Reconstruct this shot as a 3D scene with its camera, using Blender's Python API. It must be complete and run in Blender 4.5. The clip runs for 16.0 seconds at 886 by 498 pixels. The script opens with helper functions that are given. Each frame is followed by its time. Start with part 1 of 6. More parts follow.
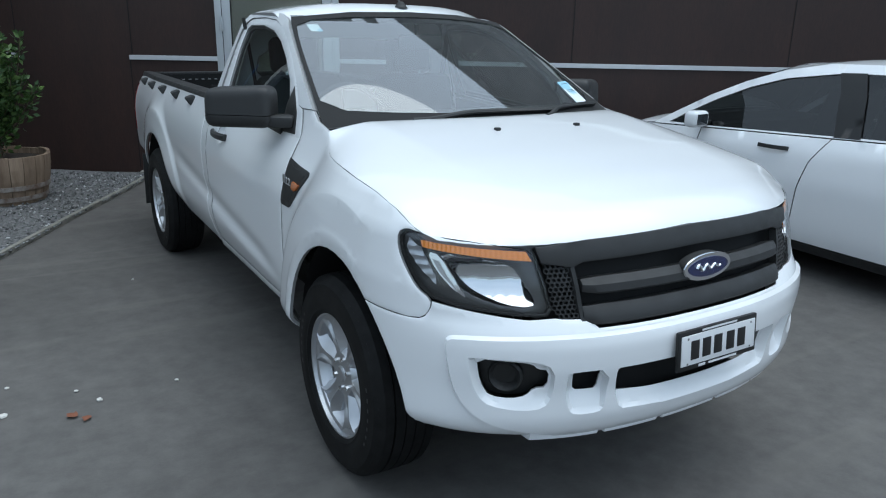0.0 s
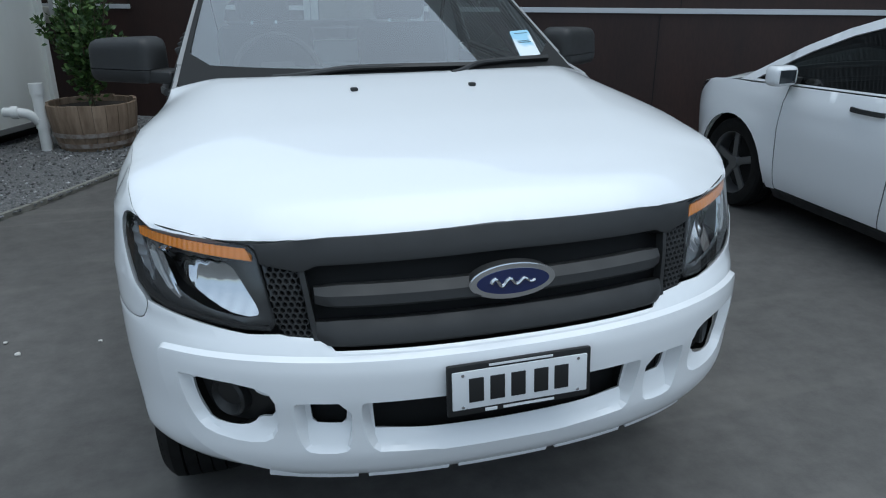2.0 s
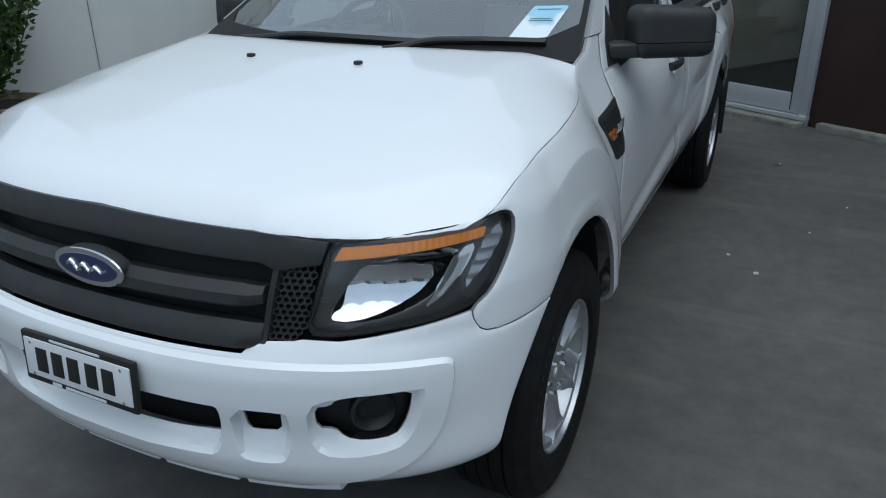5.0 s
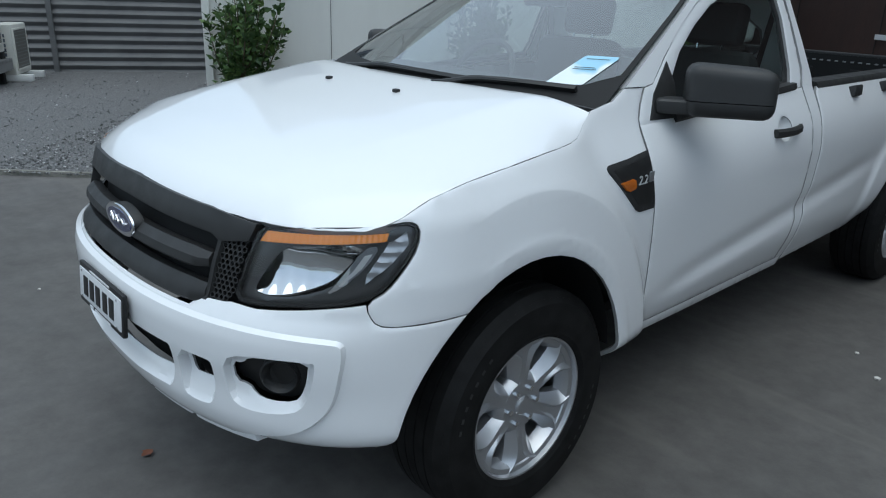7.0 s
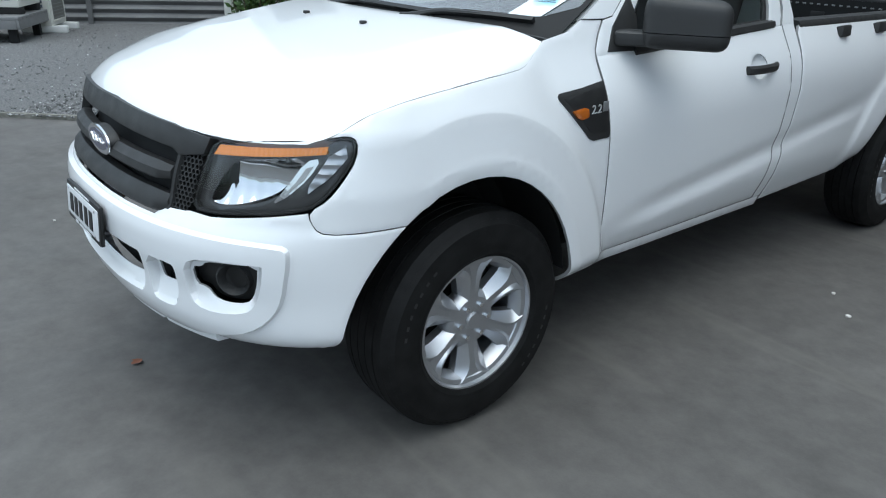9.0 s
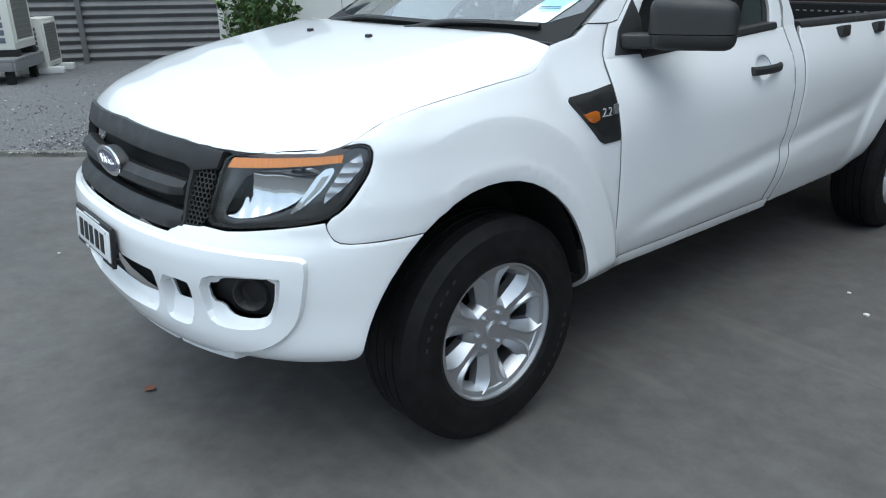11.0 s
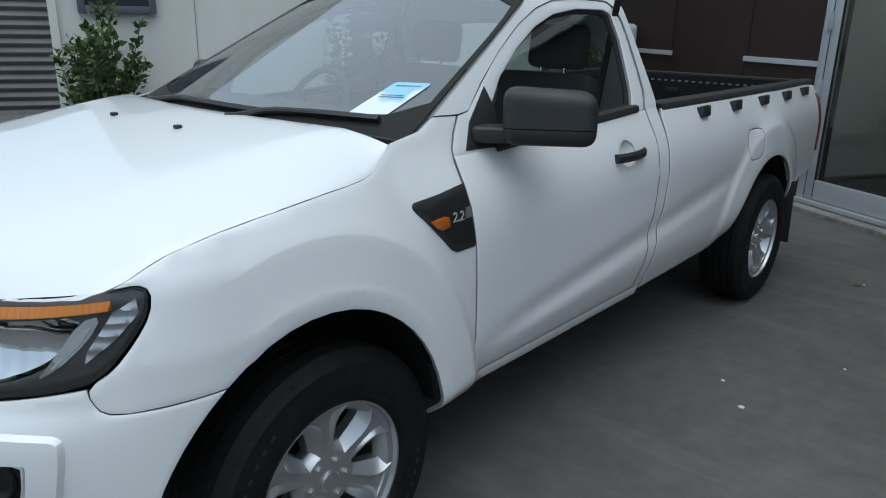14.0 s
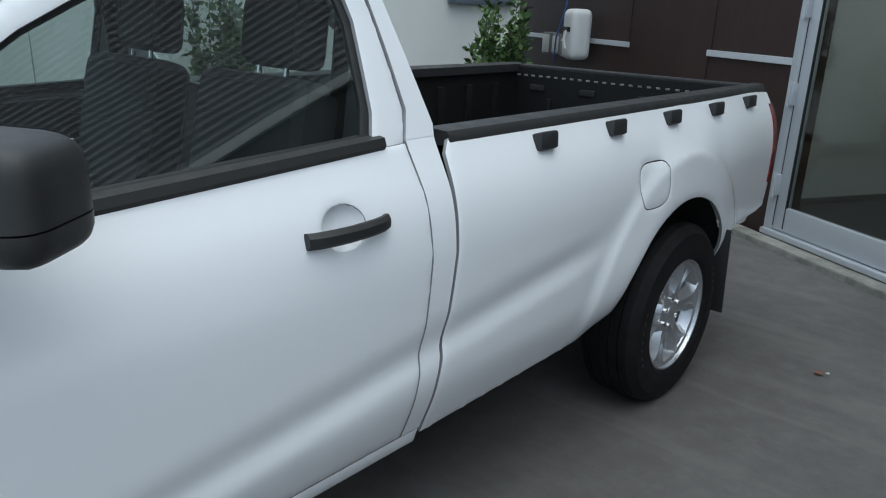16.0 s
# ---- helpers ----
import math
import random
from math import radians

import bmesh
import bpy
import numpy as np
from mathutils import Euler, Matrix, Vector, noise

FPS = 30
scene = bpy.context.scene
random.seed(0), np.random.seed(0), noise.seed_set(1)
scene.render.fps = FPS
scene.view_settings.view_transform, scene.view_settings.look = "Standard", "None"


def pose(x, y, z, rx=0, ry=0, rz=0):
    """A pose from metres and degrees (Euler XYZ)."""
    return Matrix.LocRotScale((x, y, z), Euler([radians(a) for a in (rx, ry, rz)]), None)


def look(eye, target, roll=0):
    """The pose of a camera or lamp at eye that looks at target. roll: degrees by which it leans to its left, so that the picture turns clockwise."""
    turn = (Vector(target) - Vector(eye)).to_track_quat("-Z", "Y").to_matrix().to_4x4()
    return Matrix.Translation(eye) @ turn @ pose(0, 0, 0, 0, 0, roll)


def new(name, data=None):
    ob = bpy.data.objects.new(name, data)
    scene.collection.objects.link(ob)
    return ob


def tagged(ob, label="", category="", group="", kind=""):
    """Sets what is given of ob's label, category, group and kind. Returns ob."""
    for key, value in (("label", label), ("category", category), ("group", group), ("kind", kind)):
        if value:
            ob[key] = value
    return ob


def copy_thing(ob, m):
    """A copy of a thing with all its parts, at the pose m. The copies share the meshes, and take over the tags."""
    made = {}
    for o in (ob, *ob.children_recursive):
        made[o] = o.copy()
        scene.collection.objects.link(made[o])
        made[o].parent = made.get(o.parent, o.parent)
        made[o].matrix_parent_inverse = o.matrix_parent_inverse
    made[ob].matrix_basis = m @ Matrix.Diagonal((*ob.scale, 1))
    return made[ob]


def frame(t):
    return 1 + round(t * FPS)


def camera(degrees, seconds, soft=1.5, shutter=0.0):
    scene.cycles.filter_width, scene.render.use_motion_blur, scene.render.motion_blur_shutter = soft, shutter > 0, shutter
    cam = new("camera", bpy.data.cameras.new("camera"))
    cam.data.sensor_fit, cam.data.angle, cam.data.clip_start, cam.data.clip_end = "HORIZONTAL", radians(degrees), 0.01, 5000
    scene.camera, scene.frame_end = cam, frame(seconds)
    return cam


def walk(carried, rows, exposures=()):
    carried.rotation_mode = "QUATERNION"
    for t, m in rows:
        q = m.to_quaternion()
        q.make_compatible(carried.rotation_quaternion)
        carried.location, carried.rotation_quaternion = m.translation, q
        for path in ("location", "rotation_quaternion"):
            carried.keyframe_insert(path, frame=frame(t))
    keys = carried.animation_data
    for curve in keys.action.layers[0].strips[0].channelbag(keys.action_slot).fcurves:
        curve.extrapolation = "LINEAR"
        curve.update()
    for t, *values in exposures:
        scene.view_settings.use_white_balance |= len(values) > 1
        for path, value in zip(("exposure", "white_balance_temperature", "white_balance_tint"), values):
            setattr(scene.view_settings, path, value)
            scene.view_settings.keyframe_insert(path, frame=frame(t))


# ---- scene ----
cam = camera(62.4, 16.0, soft=1.1)
PATH = [
    (0, (-1.831, -2.319, 1.617), (-0.831, -0.686, 1.041), 1.2),
    (0.5, (-1.52, -2.313, 1.612), (-0.617, -0.636, 1.0), 1.4),
    (1, (-1.175, -2.314, 1.596), (-0.392, -0.591, 0.95), 1.1),
    (1.5, (-0.929, -2.355, 1.609), (-0.245, -0.603, 0.928), 1.1),
    (2, (-0.593, -2.363, 1.599), (-0.063, -0.568, 0.894), -0.1),
    (2.5, (-0.268, -2.321, 1.56), (0.098, -0.486, 0.852), -0.3),
    (3, (0.137, -2.233, 1.545), (0.275, -0.381, 0.803), 0.0),
    (3.5, (0.441, -2.19, 1.566), (0.407, -0.349, 0.785), 0.7),
    (4, (0.78, -2.124, 1.563), (0.512, -0.308, 0.769), 0.1),
    (4.2, (0.923, -2.072, 1.577), (0.542, -0.284, 0.765), -0.1),
    (6.3, (1.885, -1.654, 1.602), (0.594, -0.29, 0.914), 0.8),
    (6.5, (1.961, -1.629, 1.602), (0.632, -0.3, 0.919), 1.2),
    (7, (2.114, -1.568, 1.588), (0.733, -0.29, 0.91), 2.0),
    (7.5, (2.205, -1.526, 1.534), (0.817, -0.249, 0.87), 2.6),
    (8, (2.31, -1.517, 1.509), (0.903, -0.276, 0.815), 2.3),
    (8.5, (2.41, -1.488, 1.507), (0.977, -0.304, 0.769), 1.5),
    (8.7, (2.415, -1.479, 1.534), (1.0, -0.302, 0.751), 1.9),
    (10.8, (2.405, -1.498, 1.464), (0.963, -0.318, 0.737), -0.6),
    (11, (2.375, -1.518, 1.464), (0.939, -0.322, 0.753), -0.5),
    (11.5, (2.303, -1.557, 1.473), (0.878, -0.33, 0.792), -0.3),
    (12, (2.235, -1.601, 1.511), (0.819, -0.355, 0.846), 0.0),
    (12.5, (2.177, -1.603, 1.52), (0.764, -0.34, 0.881), 0.1),
    (13, (2.127, -1.547, 1.535), (0.778, -0.21, 0.909), 0.8),
    (13.5, (2.119, -1.36, 1.532), (0.829, 0.043, 0.926), 1.1),
    (14, (2.181, -1.124, 1.566), (0.927, 0.315, 0.968), 1.1),
    (14.5, (2.193, -0.816, 1.587), (0.958, 0.641, 0.992), 1.4),
    (15, (2.167, -0.375, 1.574), (0.926, 1.079, 0.987), 1.5),
    (15.5, (2.149, 0.054, 1.547), (0.879, 1.477, 0.948), 1.2),
    (16, (2.011, 0.525, 1.535), (0.742, 1.938, 0.908), 1.9),
]
walk(cam, [(t, look(e, g, r)) for t, e, g, r in PATH], [(t, e, 5900 if t < 5 else 5980 if t < 8 else 6100, 2) for t, e in ((0.0, 0.5), (1.0, 0.38), (2.0, 0.2), (3.5, 0.0), (4.2, 0.0), (6.5, 0.18), (7.2, 0.3), (8.5, 0.7), (10.5, 0.88), (11.0, 0.84), (12.3, 0.32), (14.0, 0.26), (15.0, 0.44), (16.0, 0.74))])
# soft overcast daylight
world = bpy.data.worlds.new("world")
scene.world = world
world.use_nodes = True
_nt = world.node_tree
_bg = _nt.nodes["Background"]
_sky = _nt.nodes.new("ShaderNodeTexSky")
_sky.sky_type, _sky.sun_disc = "NISHITA", False
_sky.sun_elevation, _sky.sun_rotation = radians(77), radians(128)
_sky.air_density, _sky.dust_density, _sky.ozone_density = 1.0, 2.0, 1.5
_veil = _nt.nodes.new("ShaderNodeMix")
_veil.data_type = "RGBA"
_veil.inputs[0].default_value = 0.6
# an overcast veil, three times brighter overhead than at the horizon
_tc, _sp, _ma, _cl = (_nt.nodes.new("ShaderNode" + k) for k in ("TexCoord", "SeparateXYZ", "Math", "Mix"))
_ma.operation = "MULTIPLY_ADD"
_ma.use_clamp = True
_ma.inputs[1].default_value, _ma.inputs[2].default_value = 0.667, 0.333
_cl.data_type = "RGBA"
_cl.inputs[6].default_value, _cl.inputs[7].default_value = (0, 0, 0, 1), (7.2, 7.7, 8.2, 1)
_nt.links.new(_tc.outputs["Generated"], _sp.inputs[0])
_nt.links.new(_sp.outputs[2], _ma.inputs[0])
_nt.links.new(_ma.outputs[0], _cl.inputs[0])
_nt.links.new(_cl.outputs[2], _veil.inputs[7])
_nt.links.new(_sky.outputs[0], _veil.inputs[6])
_nt.links.new(_veil.outputs[2], _bg.inputs[0])
_bg.inputs[1].default_value = 0.15
sun = new("sun", bpy.data.lights.new("sun", "SUN"))
sun.data.energy, sun.data.angle, sun.data.color = 0.8, radians(70), (1.0, 0.98, 0.95)
sun.matrix_world = look((1.6, -1.25, 9.0), (0, 0, 0))

# ---- helpers of this scene ----
import mathutils.geometry as geo


def sstep(a, b, v):
    t = min(1.0, max(0.0, (v - a) / (b - a)))
    return t * t * (3 - 2 * t)


def table(rows, v):
    if v <= rows[0][0]:
        return rows[0][1]
    for (a, p), (b, q) in zip(rows, rows[1:]):
        if v <= b:
            return p + (q - p) * (v - a) / (b - a)
    return rows[-1][1]


def smooth_table(rows, v, w=0.03):
    return (table(rows, v - w) + 2 * table(rows, v) + table(rows, v + w)) / 4


def finish(name, bm, mat, smooth=True, sharp=35):
    me = bpy.data.meshes.new(name)
    # white panels take a second, shade-coloured material on their edge faces
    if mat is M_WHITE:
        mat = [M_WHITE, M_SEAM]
    else:
        for f in bm.faces:
            f.material_index = 0
    if smooth:
        bm.normal_update()
        lim = radians(sharp)
        for f in bm.faces:
            f.smooth = True
        for e in bm.edges:
            if len(e.link_faces) == 2 and e.calc_face_angle(0) > lim:
                e.smooth = False
    bm.to_mesh(me)
    bm.free()
    for m in (mat if isinstance(mat, (list, tuple)) else [mat]):
        me.materials.append(m)
    return me


def part(name, bm, mat, parent=None, label="", m=None, smooth=True, sharp=35):
    me = bm if isinstance(bm, bpy.types.Mesh) else finish(name, bm, mat, smooth, sharp)
    ob = new(name, me)
    ob.parent = parent
    if m is not None:
        ob.matrix_basis = m
    return tagged(ob, label) if label else ob


def root(name, label, category, m=None, group="", kind=""):
    ob = new(name)
    ob.empty_display_size = 0.1
    if m is not None:
        ob.matrix_basis = m
    return tagged(ob, label, category, group, kind)


def bm_box(sx, sy, sz, m=None, bevel=0.0, seg=2, bm=None):
    own = bm is None
    b = bmesh.new()
    bmesh.ops.create_cube(b, size=1, matrix=Matrix.Diagonal((sx, sy, sz, 1)))
    if bevel:
        bmesh.ops.bevel(b, geom=b.edges[:], offset=bevel, segments=seg, profile=0.6, affect="EDGES")
    if m is not None:
        b.transform(m)
    if own:
        return b
    return merge(bm, b)


def merge(bm, b):
    tmp = bpy.data.meshes.new("tmp")
    b.to_mesh(tmp)
    b.free()
    bm.from_mesh(tmp)
    bpy.data.meshes.remove(tmp)
    return bm


def bm_cyl(r1, r2, h, n=24, m=None, bm=None):
    own = bm is None
    b = bmesh.new()
    bmesh.ops.create_cone(b, cap_ends=True, segments=n, radius1=r1, radius2=r2, depth=h)
    if m is not None:
        b.transform(m)
    return b if own else merge(bm, b)


def bm_lathe(profile, n=48, axis="X", closed=False, m=None):
    """Turn (radius, offset) pairs round an axis."""
    bm = bmesh.new()
    rings = []
    for i in range(n):
        a = 2 * math.pi * i / n
        c, s = math.cos(a), math.sin(a)
        rings.append([bm.verts.new((o, r * c, r * s) if axis == "X" else (r * c, r * s, o)) for r, o in profile])
    k = len(profile)
    for i in range(n):
        a, b = rings[i], rings[(i + 1) % n]
        for j in range(k if closed else k - 1):
            jj = (j + 1) % k
            bm.faces.new((a[j], a[jj], b[jj], b[j]))
    bmesh.ops.remove_doubles(bm, verts=bm.verts, dist=1e-5)
    bmesh.ops.recalc_face_normals(bm, faces=bm.faces)
    if m is not None:
        bm.transform(m)
    return bm


def bm_tube(points, r, n=10, taper=None):
    """A round bar along a line of points."""
    bm = bmesh.new()
    pts = [Vector(p) for p in points]
    rings = []
    for i, p in enumerate(pts):
        d = (pts[min(i + 1, len(pts) - 1)] - pts[max(i - 1, 0)]).normalized()
        up = Vector((0, 0, 1)) if abs(d.z) < 0.9 else Vector((1, 0, 0))
        u = d.cross(up).normalized()
        v = d.cross(u)
        rr = r if taper is None else r + (taper - r) * i / (len(pts) - 1)
        rings.append([bm.verts.new(p + rr * (math.cos(2 * math.pi * k / n) * u + math.sin(2 * math.pi * k / n) * v)) for k in range(n)])
    for a, b in zip(rings, rings[1:]):
        for k in range(n):
            bm.faces.new((a[k], a[(k + 1) % n], b[(k + 1) % n], b[k]))
    bm.faces.new(rings[0])
    bm.faces.new(rings[-1])
    bmesh.ops.recalc_face_normals(bm, faces=bm.faces)
    return bm


def bm_sweep(path, section, cap=True):
    """Sections: lists of points, one list per station, joined in order."""
    bm = bmesh.new()
    rings = [[bm.verts.new(p) for p in section(s)] for s in path]
    n = len(rings[0])
    for a, b in zip(rings, rings[1:]):
        for k in range(n):
            bm.faces.new((a[k], a[(k + 1) % n], b[(k + 1) % n], b[k]))
    if cap:
        bm.faces.new(rings[0])
        bm.faces.new(rings[-1])
    bmesh.ops.recalc_face_normals(bm, faces=bm.faces)
    return bm


def resample(poly, step):
    out = []
    for (a, b), (c, d) in zip(poly, poly[1:] + poly[:1]):
        n = max(1, int(math.hypot(c - a, d - b) / step + 0.5))
        out += [(a + (c - a) * i / n, b + (d - b) * i / n) for i in range(n)]
    return out


def open_resample(line, step):
    out = []
    for (a, b), (c, d) in zip(line, line[1:]):
        n = max(1, int(math.hypot(c - a, d - b) / step + 0.5))
        out += [(a + (c - a) * i / n, b + (d - b) * i / n) for i in range(n)]
    return out + [line[-1]]


def round_poly(poly, it=2):
    """Corner cutting: rounds the corners of a closed outline."""
    for _ in range(it):
        out = []
        for (a, b), (c, d) in zip(poly, poly[1:] + poly[:1]):
            out += [(a * 0.75 + c * 0.25, b * 0.75 + d * 0.25), (a * 0.25 + c * 0.75, b * 0.25 + d * 0.75)]
        poly = out
    return poly


def soften(line, it=1):
    """Corner cutting on an open line; its ends stay."""
    for _ in range(it):
        out = [line[0]]
        for (a, b), (c, d) in zip(line, line[1:]):
            out += [(a * 0.75 + c * 0.25, b * 0.75 + d * 0.25), (a * 0.25 + c * 0.75, b * 0.25 + d * 0.75)]
        line = out + [line[-1]]
    return line


def inside(p, poly):
    x, y = p
    r = False
    for (a, b), (c, d) in zip(poly, poly[1:] + poly[:1]):
        if (b > y) != (d > y) and x < (c - a) * (y - b) / (d - b) + a:
            r = not r
    return r


def near(p, loops, d):
    x, y = p
    for l in loops:
        for a, b in l:
            if abs(a - x) < d and abs(b - y) < d and math.hypot(a - x, b - y) < d:
                return True
    return False


def panel(outline, fmap, holes=(), step=0.03, thick=0.012, flip=False, mirror=False, lip=0.002, back=False, lines=()):
    """A sheet cut to an outline in a surface's own two coordinates, laid on that surface, with turned-in edges; lines are creases."""
    loops = [resample(list(l), step * 0.8) for l in (outline, *holes)]
    folds = [open_resample(list(l), step * 0.7) for l in lines]
    area = sum(a * d - c * b for (a, b), (c, d) in zip(loops[0], loops[0][1:] + loops[0][:1]))
    pts, edges = [], []
    for l in loops:
        k = len(pts)
        pts += l
        edges += [(k + i, k + (i + 1) % len(l)) for i in range(len(l))]
    if lip:
        for l in loops:
            ring = []
            for i, p in enumerate(l):
                q, r = l[i - 1], l[(i + 1) % len(l)]
                d = Vector((r[0] - q[0], r[1] - q[1]))
                if d.length < 1e-9:
                    continue
                d.normalize()
                for sg in (1, -1):
                    c = (p[0] - d.y * 0.006 * sg, p[1] + d.x * 0.006 * sg)
                    if inside(c, loops[0]) and not any(inside(c, h) for h in loops[1:]) and not near(c, (l,), 0.004):
                        ring.append(c)
            pts += ring
    for l in folds:
        k, last = None, None
        for p in l:
            if inside(p, loops[0]) and not near(p, loops, 0.004):
                pts.append(p)
                if k is not None and math.hypot(p[0] - last[0], p[1] - last[1]) < step * 2:
                    edges.append((k, len(pts) - 1))
                k, last = len(pts) - 1, p
            else:
                k = None
    xs, ys = [p[0] for p in loops[0]], [p[1] for p in loops[0]]
    j = 0
    y = min(ys) + step / 2
    while y < max(ys):
        x = min(xs) + (step / 2 if j % 2 else 0.0)
        while x < max(xs):
            p = (x, y)
            if inside(p, loops[0]) and not any(inside(p, h) for h in loops[1:]) and not near(p, loops, step * 0.55) and not near(p, folds, step * 0.4):
                pts.append(p)
            x += step
        y += step
        j += 1
    res = geo.delaunay_2d_cdt([Vector(p) for p in pts], edges, [], 0, 1e-6)
    vs, fs = res[0], res[2]
    bm = bmesh.new()

    def at(u, v):
        p = Vector(fmap(u, v))
        e = 0.002
        n = (Vector(fmap(u + e, v)) - Vector(fmap(u - e, v))).cross(Vector(fmap(u, v + e)) - Vector(fmap(u, v - e)))
        n = n.normalized() if n.length > 0 else Vector((0, 0, 1))
        return p, (-n if flip else n)

    pn = [at(v.x, v.y) for v in vs]
    tri = []
    for f in fs:
        c = (sum(vs[i].x for i in f) / 3, sum(vs[i].y for i in f) / 3)
        if inside(c, loops[0]) and not any(inside(c, h) for h in loops[1:]):
            tri.append(f)
    count = {}
    for f in tri:
        for a, b in zip(f, f[1:] + f[:1]):
            count[(min(a, b), max(a, b))] = count.get((min(a, b), max(a, b)), 0) + 1
    rim = {i for k, c in count.items() if c == 1 for i in k}
    bv = {}

    def fix(p):
        return (-p.x, p.y, p.z) if mirror else p
    for f in tri:
        for i in f:
            if i not in bv:
                p, n = pn[i]
                bv[i] = bm.verts.new(fix(p - n * lip if i in rim else p))
    for f in tri:
        order = f[::-1] if (flip != mirror) else f
        try:
            bm.faces.new([bv[i] for i in order])
        except ValueError:
            pass
    low = {i: bm.verts.new(fix(pn[i][0] - pn[i][1] * (thick + lip))) for i in rim}
    if back:
        for f in tri:
            order = f if (flip != mirror) else f[::-1]
            for i in f:
                if i not in low:
                    low[i] = bm.verts.new(fix(pn[i][0] - pn[i][1] * (thick + lip)))
            bm.faces.new([low[i] for i in order])
    bm.edges.ensure_lookup_table()
    for f in tri:
        for a, b in zip(f, f[1:] + f[:1]):
            if count[(min(a, b), max(a, b))] == 1:
                q = [bv[b], bv[a], low[a], low[b]]
                if flip != mirror:
                    q = q[::-1]
                try:
                    nf = bm.faces.new(q)
                    # turned-in edge faces use the shade-coloured slot
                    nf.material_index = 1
                except ValueError:
                    continue
                e = bm.edges.get((bv[a], bv[b]))
                if e:
                    e.smooth = False
    return bm


# ---- materials ----
def material(name, base, rough=0.5, metal=0.0, coat=0.0, spec=0.5):
    m = bpy.data.materials.new(name)
    m.use_nodes = True
    p = m.node_tree.nodes["Principled BSDF"]
    p.inputs["Base Color"].default_value = (*base, 1)
    p.inputs["Roughness"].default_value = rough
    p.inputs["Metallic"].default_value = metal
    p.inputs["Coat Weight"].default_value = coat
    p.inputs["Coat Roughness"].default_value = 0.03
    p.inputs["Specular IOR Level"].default_value = spec
    return m


def coords(m, scale=(1, 1, 1)):
    nt = m.node_tree
    tc, mp = nt.nodes.new("ShaderNodeTexCoord"), nt.nodes.new("ShaderNodeMapping")
    mp.inputs["Scale"].default_value = scale
    nt.links.new(tc.outputs["Object"], mp.inputs["Vector"])
    return mp.outputs[0]


def noise_of(m, scale, detail=4, rough=0.55, stretch=(1, 1, 1)):
    nt = m.node_tree
    n = nt.nodes.new("ShaderNodeTexNoise")
    n.inputs["Scale"].default_value, n.inputs["Detail"].default_value, n.inputs["Roughness"].default_value = scale, detail, rough
    nt.links.new(coords(m, stretch), n.inputs["Vector"])
    return n.outputs["Fac"]


def ramp(m, fac, stops):
    nt = m.node_tree
    r = nt.nodes.new("ShaderNodeValToRGB")
    els = r.color_ramp.elements
    while len(els) < len(stops):
        els.new(0.5)
    for e, (p, c) in zip(els, stops):
        e.position, e.color = p, (*c, 1) if len(c) == 3 else c
    nt.links.new(fac, r.inputs[0])
    return r.outputs[0]


def mix(m, a, b, fac=0.5, mode="MIX"):
    nt = m.node_tree
    x = nt.nodes.new("ShaderNodeMix")
    x.data_type, x.blend_type = "RGBA", mode
    for s, v in ((x.inputs[0], fac), (x.inputs[6], a), (x.inputs[7], b)):
        if isinstance(v, (int, float)):
            s.default_value = v
        elif isinstance(v, tuple):
            s.default_value = (*v, 1)
        else:
            nt.links.new(v, s)
    return x.outputs[2]


def put_in(m, socket, value):
    m.node_tree.links.new(value, m.node_tree.nodes["Principled BSDF"].inputs[socket])


def bump(m, fac, strength=0.3, dist=0.01):
    nt = m.node_tree
    b = nt.nodes.new("ShaderNodeBump")
    b.inputs["Strength"].default_value, b.inputs["Distance"].default_value = strength, dist
    nt.links.new(fac, b.inputs["Height"])
    put_in(m, "Normal", b.outputs[0])


def grey(v):
    return (v, v, v)


M_WHITE = material("white_car_paint", (0.84, 0.85, 0.86), 0.32, 0, 1.0)
bump(M_WHITE, noise_of(M_WHITE, 700, 2), 0.02, 0.0004)
# grey that paints the shade into gaps between white panels
M_SEAM = material("shaded_panel_gap", grey(0.30), 0.8)
M_BLACK = material("black_grained_plastic", grey(0.022), 0.55)
bump(M_BLACK, noise_of(M_BLACK, 900, 2), 0.25, 0.0006)
put_in(M_BLACK, "Roughness", ramp(M_BLACK, noise_of(M_BLACK, 14, 4), [(0.3, grey(0.45)), (0.7, grey(0.62))]))
# near black for hidden dark parts, and for shade painted into gaps
M_DARK = material("dark_parts_and_shade", grey(0.008), 0.8)
M_LINER = material("black_bed_liner", grey(0.010), 0.5, 0, 0, 0.25)
bump(M_LINER, noise_of(M_LINER, 300, 3), 0.3, 0.001)
M_RUBBER = material("tyre_rubber", grey(0.018), 0.62, 0, 0, 0.18)
put_in(M_RUBBER, "Base Color", ramp(M_RUBBER, noise_of(M_RUBBER, 18, 5), [(0.3, grey(0.006)), (0.75, grey(0.014))]))
M_ALLOY = material("silver_alloy", (0.50, 0.51, 0.53), 0.36, 0.85, 0.4)
M_CHROME = material("chrome", (0.82, 0.83, 0.85), 0.05, 1.0)
M_REFL = material("lamp_reflector", (0.78, 0.79, 0.80), 0.06, 1.0)
M_MASK = material("smoked_lamp_mask", grey(0.05), 0.15, 0, 0.5)
M_AMBER = material("amber_lens", (0.80, 0.26, 0.035), 0.15, 0, 0.8)
M_RED = material("red_lens", (0.20, 0.006, 0.008), 0.12, 0, 1.0)
M_BLUE = material("blue_enamel", (0.012, 0.02, 0.09), 0.2, 0, 1.0)
